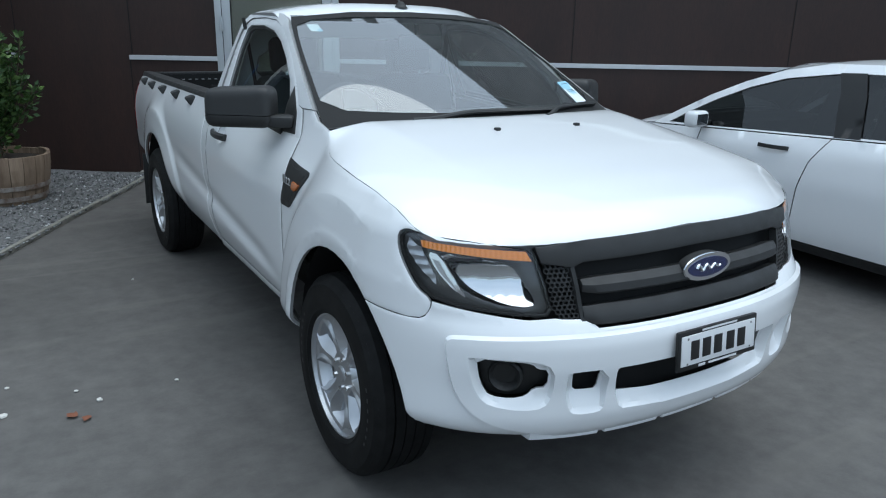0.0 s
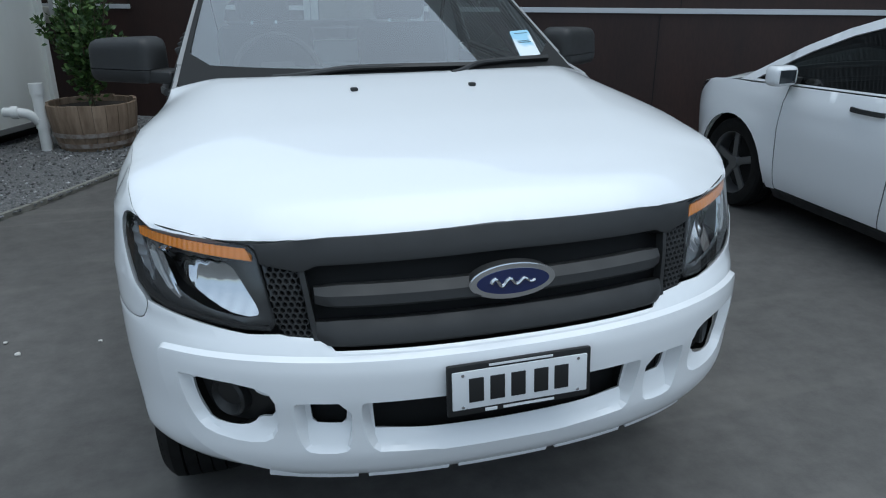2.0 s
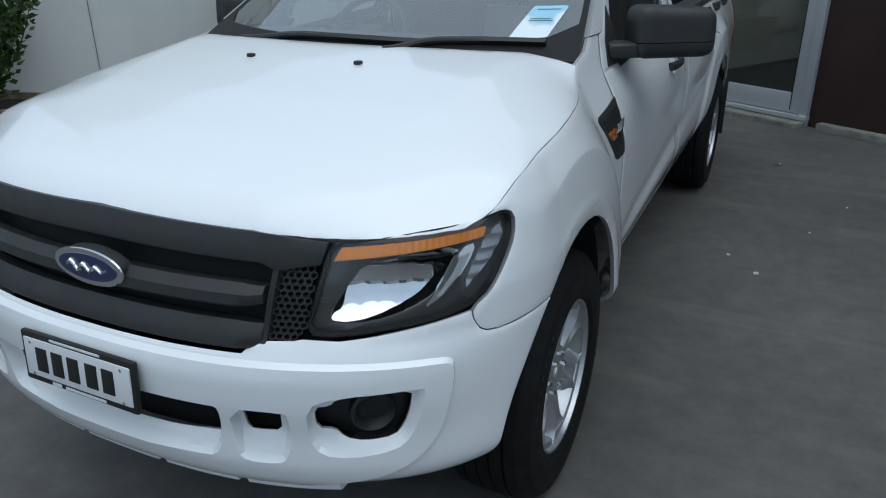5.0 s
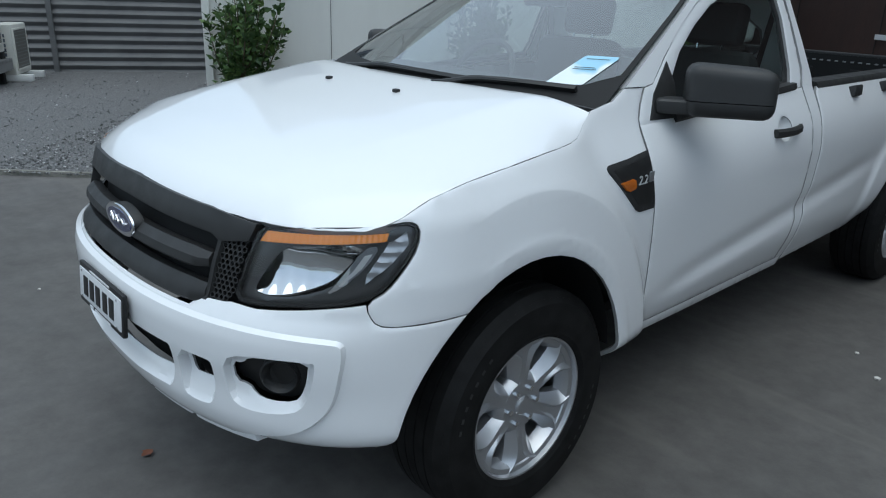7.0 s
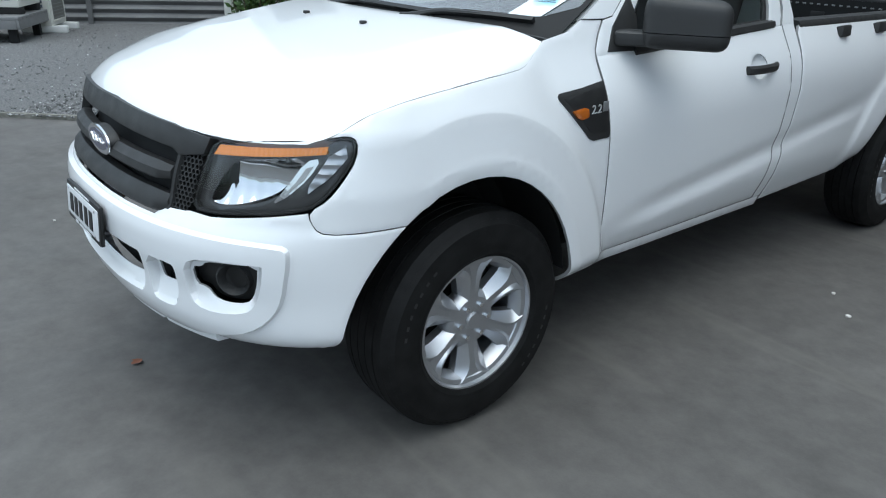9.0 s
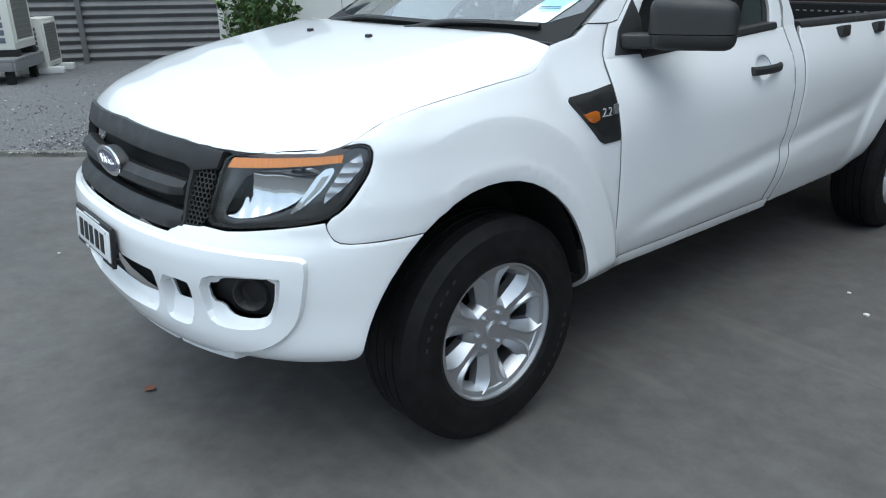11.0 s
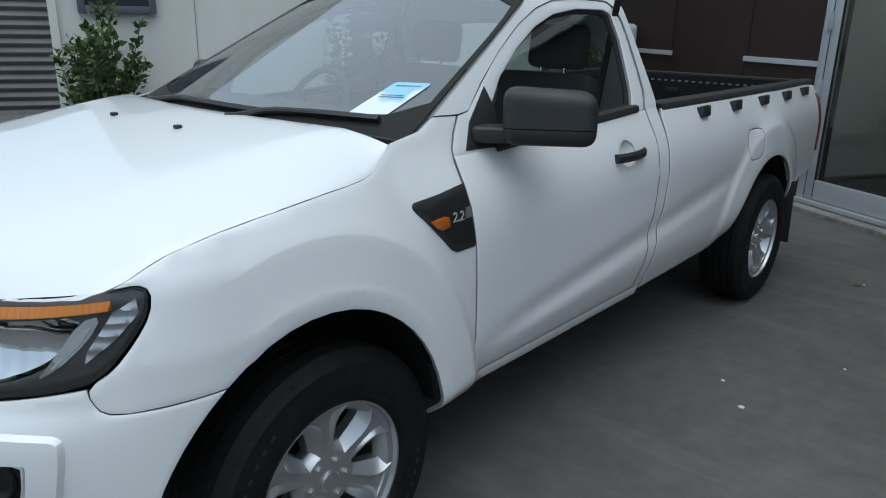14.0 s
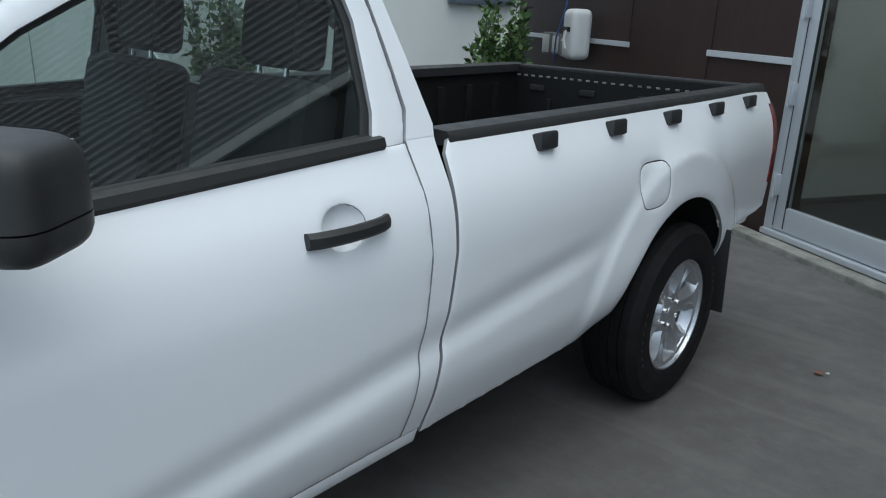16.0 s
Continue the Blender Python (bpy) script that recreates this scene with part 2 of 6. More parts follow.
M_PLATE = material("plate_white", (0.72, 0.73, 0.74), 0.35)
M_INK = material("black_ink", grey(0.012), 0.5)
M_SEAT = material("grey_seat_cloth", grey(0.045), 0.9)
bump(M_SEAT, noise_of(M_SEAT, 500, 2), 0.08, 0.0006)
M_DASH = material("dark_dashboard", grey(0.03), 0.65)
M_LIGHTTRIM = material("light_grey_trim", (0.38, 0.39, 0.39), 0.7)


def glass(name, tint, low=0.06, power=4.0):
    m = bpy.data.materials.new(name)
    m.use_nodes = True
    nt = m.node_tree
    nt.nodes.remove(nt.nodes["Principled BSDF"])
    out = nt.nodes["Material Output"]
    tr, gl, lw, pw, mu, mx = (nt.nodes.new("ShaderNode" + k) for k in ("BsdfTransparent", "BsdfGlossy", "LayerWeight", "Math", "Math", "MixShader"))
    tr.inputs[0].default_value = (*tint, 1)
    gl.inputs["Roughness"].default_value = 0.0
    lw.inputs[0].default_value = 0.5
    pw.operation, mu.operation = "POWER", "MULTIPLY_ADD"
    pw.inputs[1].default_value = power
    mu.inputs[1].default_value, mu.inputs[2].default_value = 0.9, low
    nt.links.new(lw.outputs["Facing"], pw.inputs[0])
    nt.links.new(pw.outputs[0], mu.inputs[0])
    nt.links.new(mu.outputs[0], mx.inputs[0])
    nt.links.new(tr.outputs[0], mx.inputs[1])
    nt.links.new(gl.outputs[0], mx.inputs[2])
    nt.links.new(mx.outputs[0], out.inputs[0])
    return m


M_GLASS = glass("car_glass", (0.82, 0.90, 0.88), 0.20, 2.6)
M_SIDEGLASS = glass("side_glass", (0.68, 0.76, 0.74), 0.15)
M_CARGLASS = glass("dark_car_glass", (0.16, 0.18, 0.18), 0.07)
M_LENS = glass("clear_lens", (0.95, 0.96, 0.97), 0.04)
M_PANE = glass("door_glass", (0.84, 0.87, 0.86), 0.06)
# ---- ground, walls and yard ----
M_GROUND = material("worn_concrete", grey(0.11), 0.75)
_a = ramp(M_GROUND, noise_of(M_GROUND, 0.55, 5, 0.6), [(0.30, grey(0.077)), (0.55, grey(0.101)), (0.75, grey(0.128))])
_b = ramp(M_GROUND, noise_of(M_GROUND, 9, 8, 0.7), [(0.35, grey(0.80)), (0.65, grey(1.1))])
_c = mix(M_GROUND, _a, _b, 1.0, "MULTIPLY")
_d = ramp(M_GROUND, noise_of(M_GROUND, 1.0, 3, 0.5, (0.25, 2.2, 1)), [(0.56, grey(0.0)), (0.60, grey(0.40)), (0.65, grey(0.0))])
put_in(M_GROUND, "Base Color", mix(M_GROUND, mix(M_GROUND, _c, (0.135, 0.135, 0.13), _d), (1.06, 1.0, 0.94), 1.0, "MULTIPLY"))
bump(M_GROUND, noise_of(M_GROUND, 120, 4), 0.25, 0.002)
put_in(M_GROUND, "Roughness", ramp(M_GROUND, noise_of(M_GROUND, 2.0, 4), [(0.3, grey(0.6)), (0.7, grey(0.85))]))
M_GRAVELBED = material("gravel_bed", grey(0.14), 0.95)
put_in(M_GRAVELBED, "Base Color", ramp(M_GRAVELBED, noise_of(M_GRAVELBED, 55, 5, 0.75), [(0.35, grey(0.07)), (0.55, grey(0.17)), (0.72, grey(0.34))]))
bump(M_GRAVELBED, noise_of(M_GRAVELBED, 60, 3, 0.7), 0.9, 0.02)
M_STONE = material("gravel_stone", grey(0.2), 0.9)
_n = M_STONE.node_tree.nodes.new("ShaderNodeNewGeometry")
put_in(M_STONE, "Base Color", ramp(M_STONE, _n.outputs["Random Per Island"], [(0.0, grey(0.07)), (0.6, grey(0.19)), (0.93, grey(0.30)), (1.0, grey(0.55))]))
M_BROWN = material("brown_wall_panel", (0.035, 0.020, 0.016), 0.55)
_a = ramp(M_BROWN, noise_of(M_BROWN, 2.2, 6, 0.65, (1.0, 1.0, 0.35)), [(0.3, (0.020, 0.0090, 0.007)), (0.7, (0.035, 0.0150, 0.011))])
_b = ramp(M_BROWN, noise_of(M_BROWN, 60, 4, 0.7, (1, 1, 0.2)), [(0.3, grey(0.8)), (0.7, grey(1.2))])
put_in(M_BROWN, "Base Color", mix(M_BROWN, _a, _b, 1.0, "MULTIPLY"))
M_ALU = material("brushed_aluminium", (0.62, 0.63, 0.65), 0.42, 0.35)
M_ALUPAINT = material("aluminium_door_frame", (0.50, 0.52, 0.54), 0.4, 0.35)
M_PANEL = material("white_clad_panel", (0.70, 0.70, 0.66), 0.5)
put_in(M_PANEL, "Base Color", ramp(M_PANEL, noise_of(M_PANEL, 1.2, 5, 0.6, (1, 1, 0.3)), [(0.3, (0.64, 0.64, 0.60)), (0.7, (0.74, 0.74, 0.70))]))
M_FENCE = material("grey_corrugated_steel", (0.20, 0.205, 0.21), 0.5, 0.2)
put_in(M_FENCE, "Base Color", ramp(M_FENCE, noise_of(M_FENCE, 1.6, 5, 0.6), [(0.3, grey(0.17)), (0.7, grey(0.25))]))
M_KERB = material("pale_concrete", grey(0.25), 0.9)
put_in(M_KERB, "Base Color", ramp(M_KERB, noise_of(M_KERB, 7, 7, 0.7), [(0.3, (0.12, 0.12, 0.10)), (0.6, (0.26, 0.25, 0.22)), (0.8, (0.36, 0.35, 0.32))]))
bump(M_KERB, noise_of(M_KERB, 40, 5), 0.5, 0.01)
M_WOOD = material("barrel_oak", (0.22, 0.15, 0.10), 0.8)
_a = ramp(M_WOOD, noise_of(M_WOOD, 14, 6, 0.6, (1, 1, 0.15)), [(0.3, (0.15, 0.10, 0.065)), (0.7, (0.32, 0.235, 0.165))])
put_in(M_WOOD, "Base Color", _a)
bump(M_WOOD, noise_of(M_WOOD, 40, 5, 0.6, (1, 1, 0.1)), 0.4, 0.004)
M_HOOP = material("weathered_hoop", (0.26, 0.23, 0.20), 0.7, 0.3)
put_in(M_HOOP, "Base Color", ramp(M_HOOP, noise_of(M_HOOP, 12, 5), [(0.35, (0.16, 0.10, 0.07)), (0.6, (0.34, 0.31, 0.28))]))
M_SOIL = material("dark_soil", (0.03, 0.022, 0.016), 0.95)
M_LEAF = material("glossy_leaf", (0.06, 0.11, 0.03), 0.5, 0, 0, 0.35)
_n = M_LEAF.node_tree.nodes.new("ShaderNodeNewGeometry")
put_in(M_LEAF, "Base Color", ramp(M_LEAF, _n.outputs["Random Per Island"], [(0.0, (0.025, 0.055, 0.015)), (0.6, (0.055, 0.105, 0.028)), (1.0, (0.12, 0.19, 0.05))]))
M_BARK = material("bark", (0.10, 0.075, 0.05), 0.9)
M_PVC = material("white_pvc", (0.68, 0.68, 0.66), 0.45)
M_ACWHITE = material("unit_casing", (0.62, 0.61, 0.56), 0.5)
M_ROOM = material("room_wall", (0.46, 0.48, 0.47), 0.8)

D, P0 = Vector((0.872, -0.490, 0)), Vector((0.39, 5.91, 0))
NRM = Vector((-0.490, -0.872, 0))
WALL = Matrix(((D.x, -NRM.x, 0, P0.x), (D.y, -NRM.y, 0, P0.y), (0, 0, 1, 0), (0, 0, 0, 1)))


def structure(name, bm, mat, label, category, m=None, smooth=False):
    return tagged(part(name, bm, mat, None, "", m, smooth), label, category, "", "structure")


# ground: one sheet to the horizon
gb = bmesh.new()
bmesh.ops.create_grid(gb, x_segments=40, y_segments=40, size=300)
structure("ground", gb, M_GROUND, "smooth worn grey concrete yard with pale scuffs", "ground")
# gravel bed beside the yard, slightly proud of it
EDGE = [(-0.42, 6.18), (-0.80, 5.47), (-1.40, 4.45), (-2.02, 3.36), (-3.10, 1.85), (-4.22, 0.20), (-4.80, -0.42), (-8.0, -4.2)]
gp = EDGE + [(-22, -4.2), (-22, 16), (-3.0, 8.2)]
gv = panel(gp, lambda x, y: (x, y, 0.022 + 0.012 * math.sin(x * 1.3) * math.cos(y * 1.1)), step=0.8, thick=0.05, lip=0)
gravel = structure("gravel_bed", gv, M_GRAVELBED, "loose grey gravel strip along the white wall", "gravel", smooth=True)


def stones():
    rng = random.Random(4)
    vs, fs = [], []
    while len(vs) < 6 * 15000:
        i = rng.randrange(0, len(EDGE) - 1)
        a, b = Vector(EDGE[i]), Vector(EDGE[i + 1])
        p = a.lerp(b, rng.random())
        n = Vector((-(b - a).y, (b - a).x)).normalized()
        if n.x > 0:
            n = -n
        p = p + n * (rng.random() ** 1.6 * 7.0 - 0.03)
        if p.y > 6.35 - 0.562 * (p.x - (-0.53)) + 0.6:
            continue
        s = rng.uniform(0.006, 0.017)
        k = len(vs)
        z = 0.03
        ang = rng.random() * 6.28
        ca, sa = math.cos(ang), math.sin(ang)
        ex, ey, ez = s * rng.uniform(0.7, 1.4), s * rng.uniform(0.6, 1.1), s * rng.uniform(0.5, 0.9)
        for dx, dy, dz in ((ex, 0, 0), (0, ey, 0.2 * ez), (-ex, 0, 0), (0, -ey, 0), (0.2 * ex, 0.1 * ey, ez), (0, 0, -ez)):
            vs.append((p.x + dx * ca - dy * sa, p.y + dx * sa + dy * ca, z + dz))
        for t in ((0, 1, 4), (1, 2, 4), (2, 3, 4), (3, 0, 4), (1, 0, 5), (2, 1, 5), (3, 2, 5), (0, 3, 5)):
            fs.append(tuple(k + j for j in t))
    me = bpy.data.meshes.new("gravel_stones")
    me.from_pydata(vs, [], fs)
    me.materials.append(M_STONE)
    return me


tagged(new("gravel_stones", stones()), "scattered grey gravel stones", "gravel", "", "stuff")
# timber edging board along the gravel
eb = bmesh.new()
for (ax, ay), (bx, by) in zip(EDGE, EDGE[1:]):
    d = Vector((bx - ax, by - ay, 0))
    bm_box(d.length + 0.02, 0.035, 0.05, Matrix.Translation(((ax + bx) / 2, (ay + by) / 2, 0.016)) @ Matrix.Rotation(math.atan2(d.y, d.x), 4, "Z"), bm=eb)
structure("gravel_edging", eb, M_KERB, "low pale edging along the gravel", "edging")

# brown wall: local x along the wall, local y away from the yard
wall = structure("wall_north", bm_box(5.9, 0.25, 3.1, pose(-3.02, 0.13, 1.55)), M_BROWN, "dark brown panel-clad building wall", "wall", WALL)
structure("wall_north_east", bm_box(14.0, 0.25, 3.1, pose(8.23, 0.13, 1.55)), M_BROWN, "dark brown panel-clad building wall", "wall", WALL)
structure("wall_over_door", bm_box(1.30, 0.25, 0.5, pose(0.58, 0.13, 2.85)), M_BROWN, "dark brown panel above the glass door", "wall", WALL)


def strip(name, x0, x1):
    structure(name, bm_box(x1 - x0, 0.02, 0.048, pose((x0 + x1) / 2, -0.010, 1.258), 0.003), M_ALU, "bright aluminium rail on the brown wall", "trim", WALL)


strip("wall_rail", -5.6, -2.18)
strip("wall_rail", -1.02, -0.075)
strip("wall_rail", 1.235, 15.0)
for x, z0, z1 in ((-2.20, 1.29, 3.08), (-1.02, 0.06, 1.225), (-0.993, 1.29, 3.08), (3.776, 1.29, 3.08), (3.595, 0.08, 1.225), (6.20, 1.29, 3.08), (6.6, 0.08, 1.225)):
    structure("panel_joint", bm_box(0.008, 0.006, z1 - z0, pose(x, 0.003, (z0 + z1) / 2)), M_DARK, "dark joint between wall panels", "trim", WALL)
structure("kerb", bm_box(14.0, 0.10, 0.07, pose(8.36, -0.05, 0.03), 0.012), M_KERB, "rough pale concrete footing", "kerb", WALL)
structure("kerb", bm_box(2.2, 0.13, 0.06, pose(0.13, -0.115, 0.015), 0.012), M_KERB, "rough pale concrete footing", "kerb", WALL)

# glazed door
dr = tagged(root("door_1", "closed aluminium-framed glass door", "door", WALL), kind="structure")
for x in (-0.04, 1.20):
    part("door_jamb", bm_box(0.07, 0.12, 2.6, pose(x, 0.02, 1.3), 0.004), M_ALUPAINT, dr)
part("door_head", bm_box(1.17, 0.12, 0.08, pose(0.58, 0.02, 2.56), 0.004), M_ALUPAINT, dr)
part("door_sill", bm_box(1.32, 0.13, 0.040, pose(0.58, 0.0, 0.072), 0.006), M_ALUPAINT, dr)
leaf = part("door_leaf", bm_box(0.10, 0.05, 2.36, pose(0.04, 0.0, 1.28), 0.004), M_ALUPAINT, dr)
part("door_stile", bm_box(0.10, 0.05, 2.36, pose(1.11, 0.0, 1.28), 0.004), M_ALUPAINT, leaf)
part("bottom_rail", bm_box(0.97, 0.05, 0.17, pose(0.575, 0.0, 0.185), 0.004), M_ALUPAINT, leaf)
part("top_rail", bm_box(0.97, 0.05, 0.10, pose(0.575, 0.0, 2.41), 0.004), M_ALUPAINT, leaf)
part("pane", bm_box(0.97, 0.008, 2.1, pose(0.575, 0.0, 1.31)), M_PANE, leaf)
for z in (0.42, 1.05, 1.62, 2.2):
    part("hinge", bm_box(0.040, 0.045, 0.15, pose(-0.012, -0.047, z), 0.004), M_ALUPAINT, dr)
    part("hinge_knuckle", bm_cyl(0.011, 0.011, 0.17, 12, pose(-0.012, -0.074, z)), M_ALUPAINT, dr)
# near-black strips that draw the shade lines between the door's frame members
for x in (-0.0035, 0.092, 1.058):
    part("shadow_gap", bm_box(0.007, 0.02, 2.3, pose(x, -0.018, 1.27)), M_DARK, dr)
# room behind the glass
structure("room_back_wall", bm_box(3.6, 0.1, 2.8, pose(0.8, 3.4, 1.4)), M_ROOM, "plain pale room wall behind the glass", "wall", WALL)
structure("room_side_wall", bm_box(0.1, 3.2, 2.8, pose(-0.9, 1.8, 1.4)), M_ROOM, "plain pale room wall behind the glass", "wall", WALL)
structure("room_side_wall", bm_box(0.1, 3.2, 2.8, pose(2.5, 1.8, 1.4)), M_ROOM, "plain pale room wall behind the glass", "wall", WALL)
structure("room_floor", bm_box(3.6, 3.4, 0.04, pose(0.8, 1.9, 0.03)), M_DASH, "dark room floor behind the glass", "floor", WALL)
structure("room_ceiling", bm_box(3.6, 3.4, 0.04, pose(0.8, 1.9, 2.8)), M_ROOM, "room ceiling behind the glass", "ceiling", WALL)

# white clad building
A2, B2 = Vector((-2.30, 6.25, 0)), Vector((-4.75, 1.60, 0))
dv = (A2 - B2)
WW = Matrix(((dv.x / dv.length, -dv.y / dv.length, 0, B2.x), (dv.y / dv.length, dv.x / dv.length, 0, B2.y), (0, 0, 1, 0), (0, 0, 0, 1)))
L2 = dv.length
structure("wall_white", bm_box(L2, 2.6, 3.4, pose(L2 / 2, 1.31, 0.16 + 1.7)), M_PANEL, "off-white clad panel wall of a low building", "wall", WW)
# solid block coloured near black as the shaded gap below the building
structure("wall_gap_shade", bm_box(L2 - 0.1, 2.4, 0.16, pose(L2 / 2, 1.40, 0.08)), M_DARK, "near-black block put in as the shade under the raised white building", "wall", WW)
structure("wall_flashing", bm_box(L2, 0.02, 0.05, pose(L2 / 2, -0.008, 0.175)), M_FENCE, "grey base flashing of the white wall", "trim", WW)
for x in (0.03, L2 - 0.03):
    structure("corner_trim", bm_box(0.07, 0.05, 3.4, pose(x, -0.012, 1.92), 0.004), M_PANEL, "off-white corner trim", "trim", WW)
for x in (1.2, 2.4, 3.6):
    structure("panel_seam", bm_box(0.006, 0.004, 3.3, pose(x, -0.001, 1.92)), M_FENCE, "fine seam between clad panels", "trim", WW)

# corrugated fence
M_SHEET = material("dark_grey_corrugated_steel", (0.13, 0.132, 0.138), 0.5, 0.2)
put_in(M_SHEET, "Base Color", ramp(M_SHEET, noise_of(M_SHEET, 1.6, 5, 0.6), [(0.3, grey(0.105)), (0.7, grey(0.15))]))
F1, F2 = Vector((-11.75, 1.2, 0)), Vector((-9.15, 6.2, 0))
fd = (F2 - F1).normalized()
F1 = F1 - fd * 6.5
FL = 14.0
FM = Matrix(((fd.x, -fd.y, 0, F1.x), (fd.y, fd.x, 0, F1.y), (0, 0, 1, 0), (0, 0, 0, 1)))


def corrugated(length, height, pitch, depth):
    bm = bmesh.new()
    rows = []
    n = int(height / pitch)
    for i in range(n):
        for t in range(8):
            rows.append(((i + t / 8) * pitch, depth * (0.5 - 0.5 * math.cos(t * math.pi / 4))))
    pv = None
    for z, d in rows:
        v = [bm.verts.new((0, d, z)), bm.verts.new((length, d, z))]
        if pv:
            bm.faces.new((pv[0], pv[1], v[1], v[0]))
        pv = v
    bmesh.ops.recalc_face_normals(bm, faces=bm.faces)
    return bm


fence = structure("fence", corrugated(FL, 3.4, 0.137, 0.042), M_SHEET, "grey corrugated steel fence", "fence", FM, smooth=True)
for i in range(5):
    part("fence_post", bm_box(0.08, 0.05, 3.4, pose(1.45 + 3.0 * i, -0.03, 1.7)), M_SHEET, fence)


# unseen walls added to close the yard, and cladding above the brown wall
structure("wall_south", bm_box(60, 0.4, 3.2, pose(0, -22, 1.6)), M_PANEL, "unseen pale wall added to close the yard behind the camera", "wall")
up = structure("upper_cladding", corrugated(21.2, 3.4, 0.085, 0.012), M_FENCE, "grey corrugated cladding above the brown wall", "cladding", WALL @ pose(-5.97, 0.0, 3.14))
part("flashing", bm_box(21.2, 0.06, 0.10, pose(10.6, -0.03, -0.01), 0.004), M_PANEL, up)
structure("wall_east", bm_box(0.3, 30, 3.4, pose(16.0, -6, 1.7)), M_FENCE, "unseen grey wall added to close the far side of the yard", "wall")
# unseen glowing panel, added under the ceiling only to brighten the room
M_LIT = material("fill_glow", (0.9, 0.9, 0.88), 0.5)
M_LIT.node_tree.nodes["Principled BSDF"].inputs["Emission Color"].default_value = (1.0, 0.97, 0.90, 1)
M_LIT.node_tree.nodes["Principled BSDF"].inputs["Emission Strength"].default_value = 5.5
structure("room_fill_light", bm_box(1.2, 0.4, 0.04, pose(0.8, 1.9, 2.74)), M_LIT, "unseen glowing panel added to brighten the room", "ceiling light", WALL)

pf = root("picture_frame", "dark framed picture on the room wall behind the glass", "picture", WALL @ pose(1.75, 3.33, 1.85))
part("frame", bm_box(0.62, 0.03, 0.80, None, 0.006), M_DASH, pf)
part("print", bm_box(0.50, 0.008, 0.68, pose(0, -0.016, 0)), M_FENCE, pf)
structure("skirting", bm_box(3.5, 0.03, 0.16, pose(0.8, 3.33, 0.13)), M_DASH, "dark skirting along the room wall", "skirting", WALL)
M_CARD = material("brown_cardboard", (0.30, 0.17, 0.08), 0.85)
bx0 = root("cardboard_box", "brown cardboard box on the room floor behind the glass", "box", WALL @ pose(0.55, 1.5, 0.05, 0, 0, 12))
part("carton", bm_box(0.34, 0.30, 0.22, pose(0, 0, 0.11), 0.004), M_CARD, bx0)
part("flap", bm_box(0.34, 0.14, 0.006, pose(0, -0.20, 0.24, 20)), M_CARD, bx0)
# ---- the pickup's surfaces: x to its left side, y to its tail, z up ----
Y0, NOSE_N = -0.30, 2.35
PROFILE = [(0.34, 0.79), (0.42, 0.815), (0.48, 0.838), (0.56, 0.862), (0.68, 0.868), (0.82, 0.872), (0.93, 0.872), (1.02, 0.858), (1.09, 0.834), (1.15, 0.802), (1.21, 0.773), (1.27, 0.751), (1.34, 0.727)]
FRONT = [(0.34, -0.80), (0.42, -0.865), (0.46, -0.905), (0.52, -0.925), (0.60, -0.925), (0.68, -0.940), (0.75, -0.940), (0.79, -0.925), (0.82, -0.895), (0.92, -0.872), (1.00, -0.845), (1.05, -0.825)]
ARCH_F, ARCH_R = (-0.105, 0.40, 0.455, 0.495), (3.17, 0.40, 0.465, 0.475)


FLARE_IN, FLARE_OUT = 1.11, 1.37


def flare_x(y, z, arch, v):
    """The wheel-arch flare: an upright lip that breaks at an arc and rolls back into the body."""
    cy, cz, ry, rz = arch
    r = math.hypot((y - cy) / ry, (z - cz) / rz)
    if r > 2.0:
        return v
    if r < FLARE_IN:
        f = 0.922
    elif r < FLARE_OUT:
        f = 0.920 - 0.019 * (r - FLARE_IN) / (FLARE_OUT - FLARE_IN)
    else:
        f = 0.901 - 0.30 * (r - FLARE_OUT)
    if cy > 1:
        f = 0.900 - 0.055 * max(0.0, r - 1.08) - 0.25 * max(0.0, r - 1.35)
    k = 0.010 if cy < 1 else 0.022
    h = max(0.0, k - abs(f - v)) / k
    top = max(f, v) + h * h * k / 4
    return v + (top - v) * (sstep(0.36, 0.50, z) if cy < 1 else sstep(0.44, 0.74, z))


def side_x(y, z):
    zz = z - 0.03 * sstep(0.3, 1.9, y)
    v = smooth_table(PROFILE, zz)
    v = flare_x(y, z, ARCH_F, v) if y < 1.5 else flare_x(y, z, ARCH_R, v)
    # hollow along the lower doors, rising to the tail
    zc = 0.565 + 0.125 * (y - 0.65)
    mid = sstep(0.50, 0.95, y) * (1 - sstep(2.35, 2.75, y))
    v += mid * (-0.012 * (1 - sstep(zc, zc + 0.090, z)) + 0.015 * (1 - sstep(zc - 0.055, zc + 0.004, z)))
    # the body narrows slightly towards the tail
    v -= 0.035 * sstep(3.3, 4.3, y)
    return v


def depth_in(x, z, poly):
    """Distance from a closed outline, positive inside it."""
    best = 1e9
    for (a, b), (c, d) in zip(poly, poly[1:] + poly[:1]):
        ux, uz = c - a, d - b
        t = min(1.0, max(0.0, ((x - a) * ux + (z - b) * uz) / (ux * ux + uz * uz)))
        best = min(best, math.hypot(x - a - ux * t, z - b - uz * t))
    return best if inside((x, z), poly) else -best


def shrink(poly, d):
    out = []
    n = len(poly)
    for i in range(n):
        (a, b), (c, e) = poly[i - 1], poly[(i + 1) % n]
        l = math.hypot(c - a, e - b)
        nx, nz = -(e - b) / l, (c - a) / l
        p = poly[i]
        q = (p[0] + nx * d, p[1] + nz * d)
        out.append(q if inside(q, poly) == (d > 0) else (p[0] - nx * d, p[1] - nz * d))
    return out


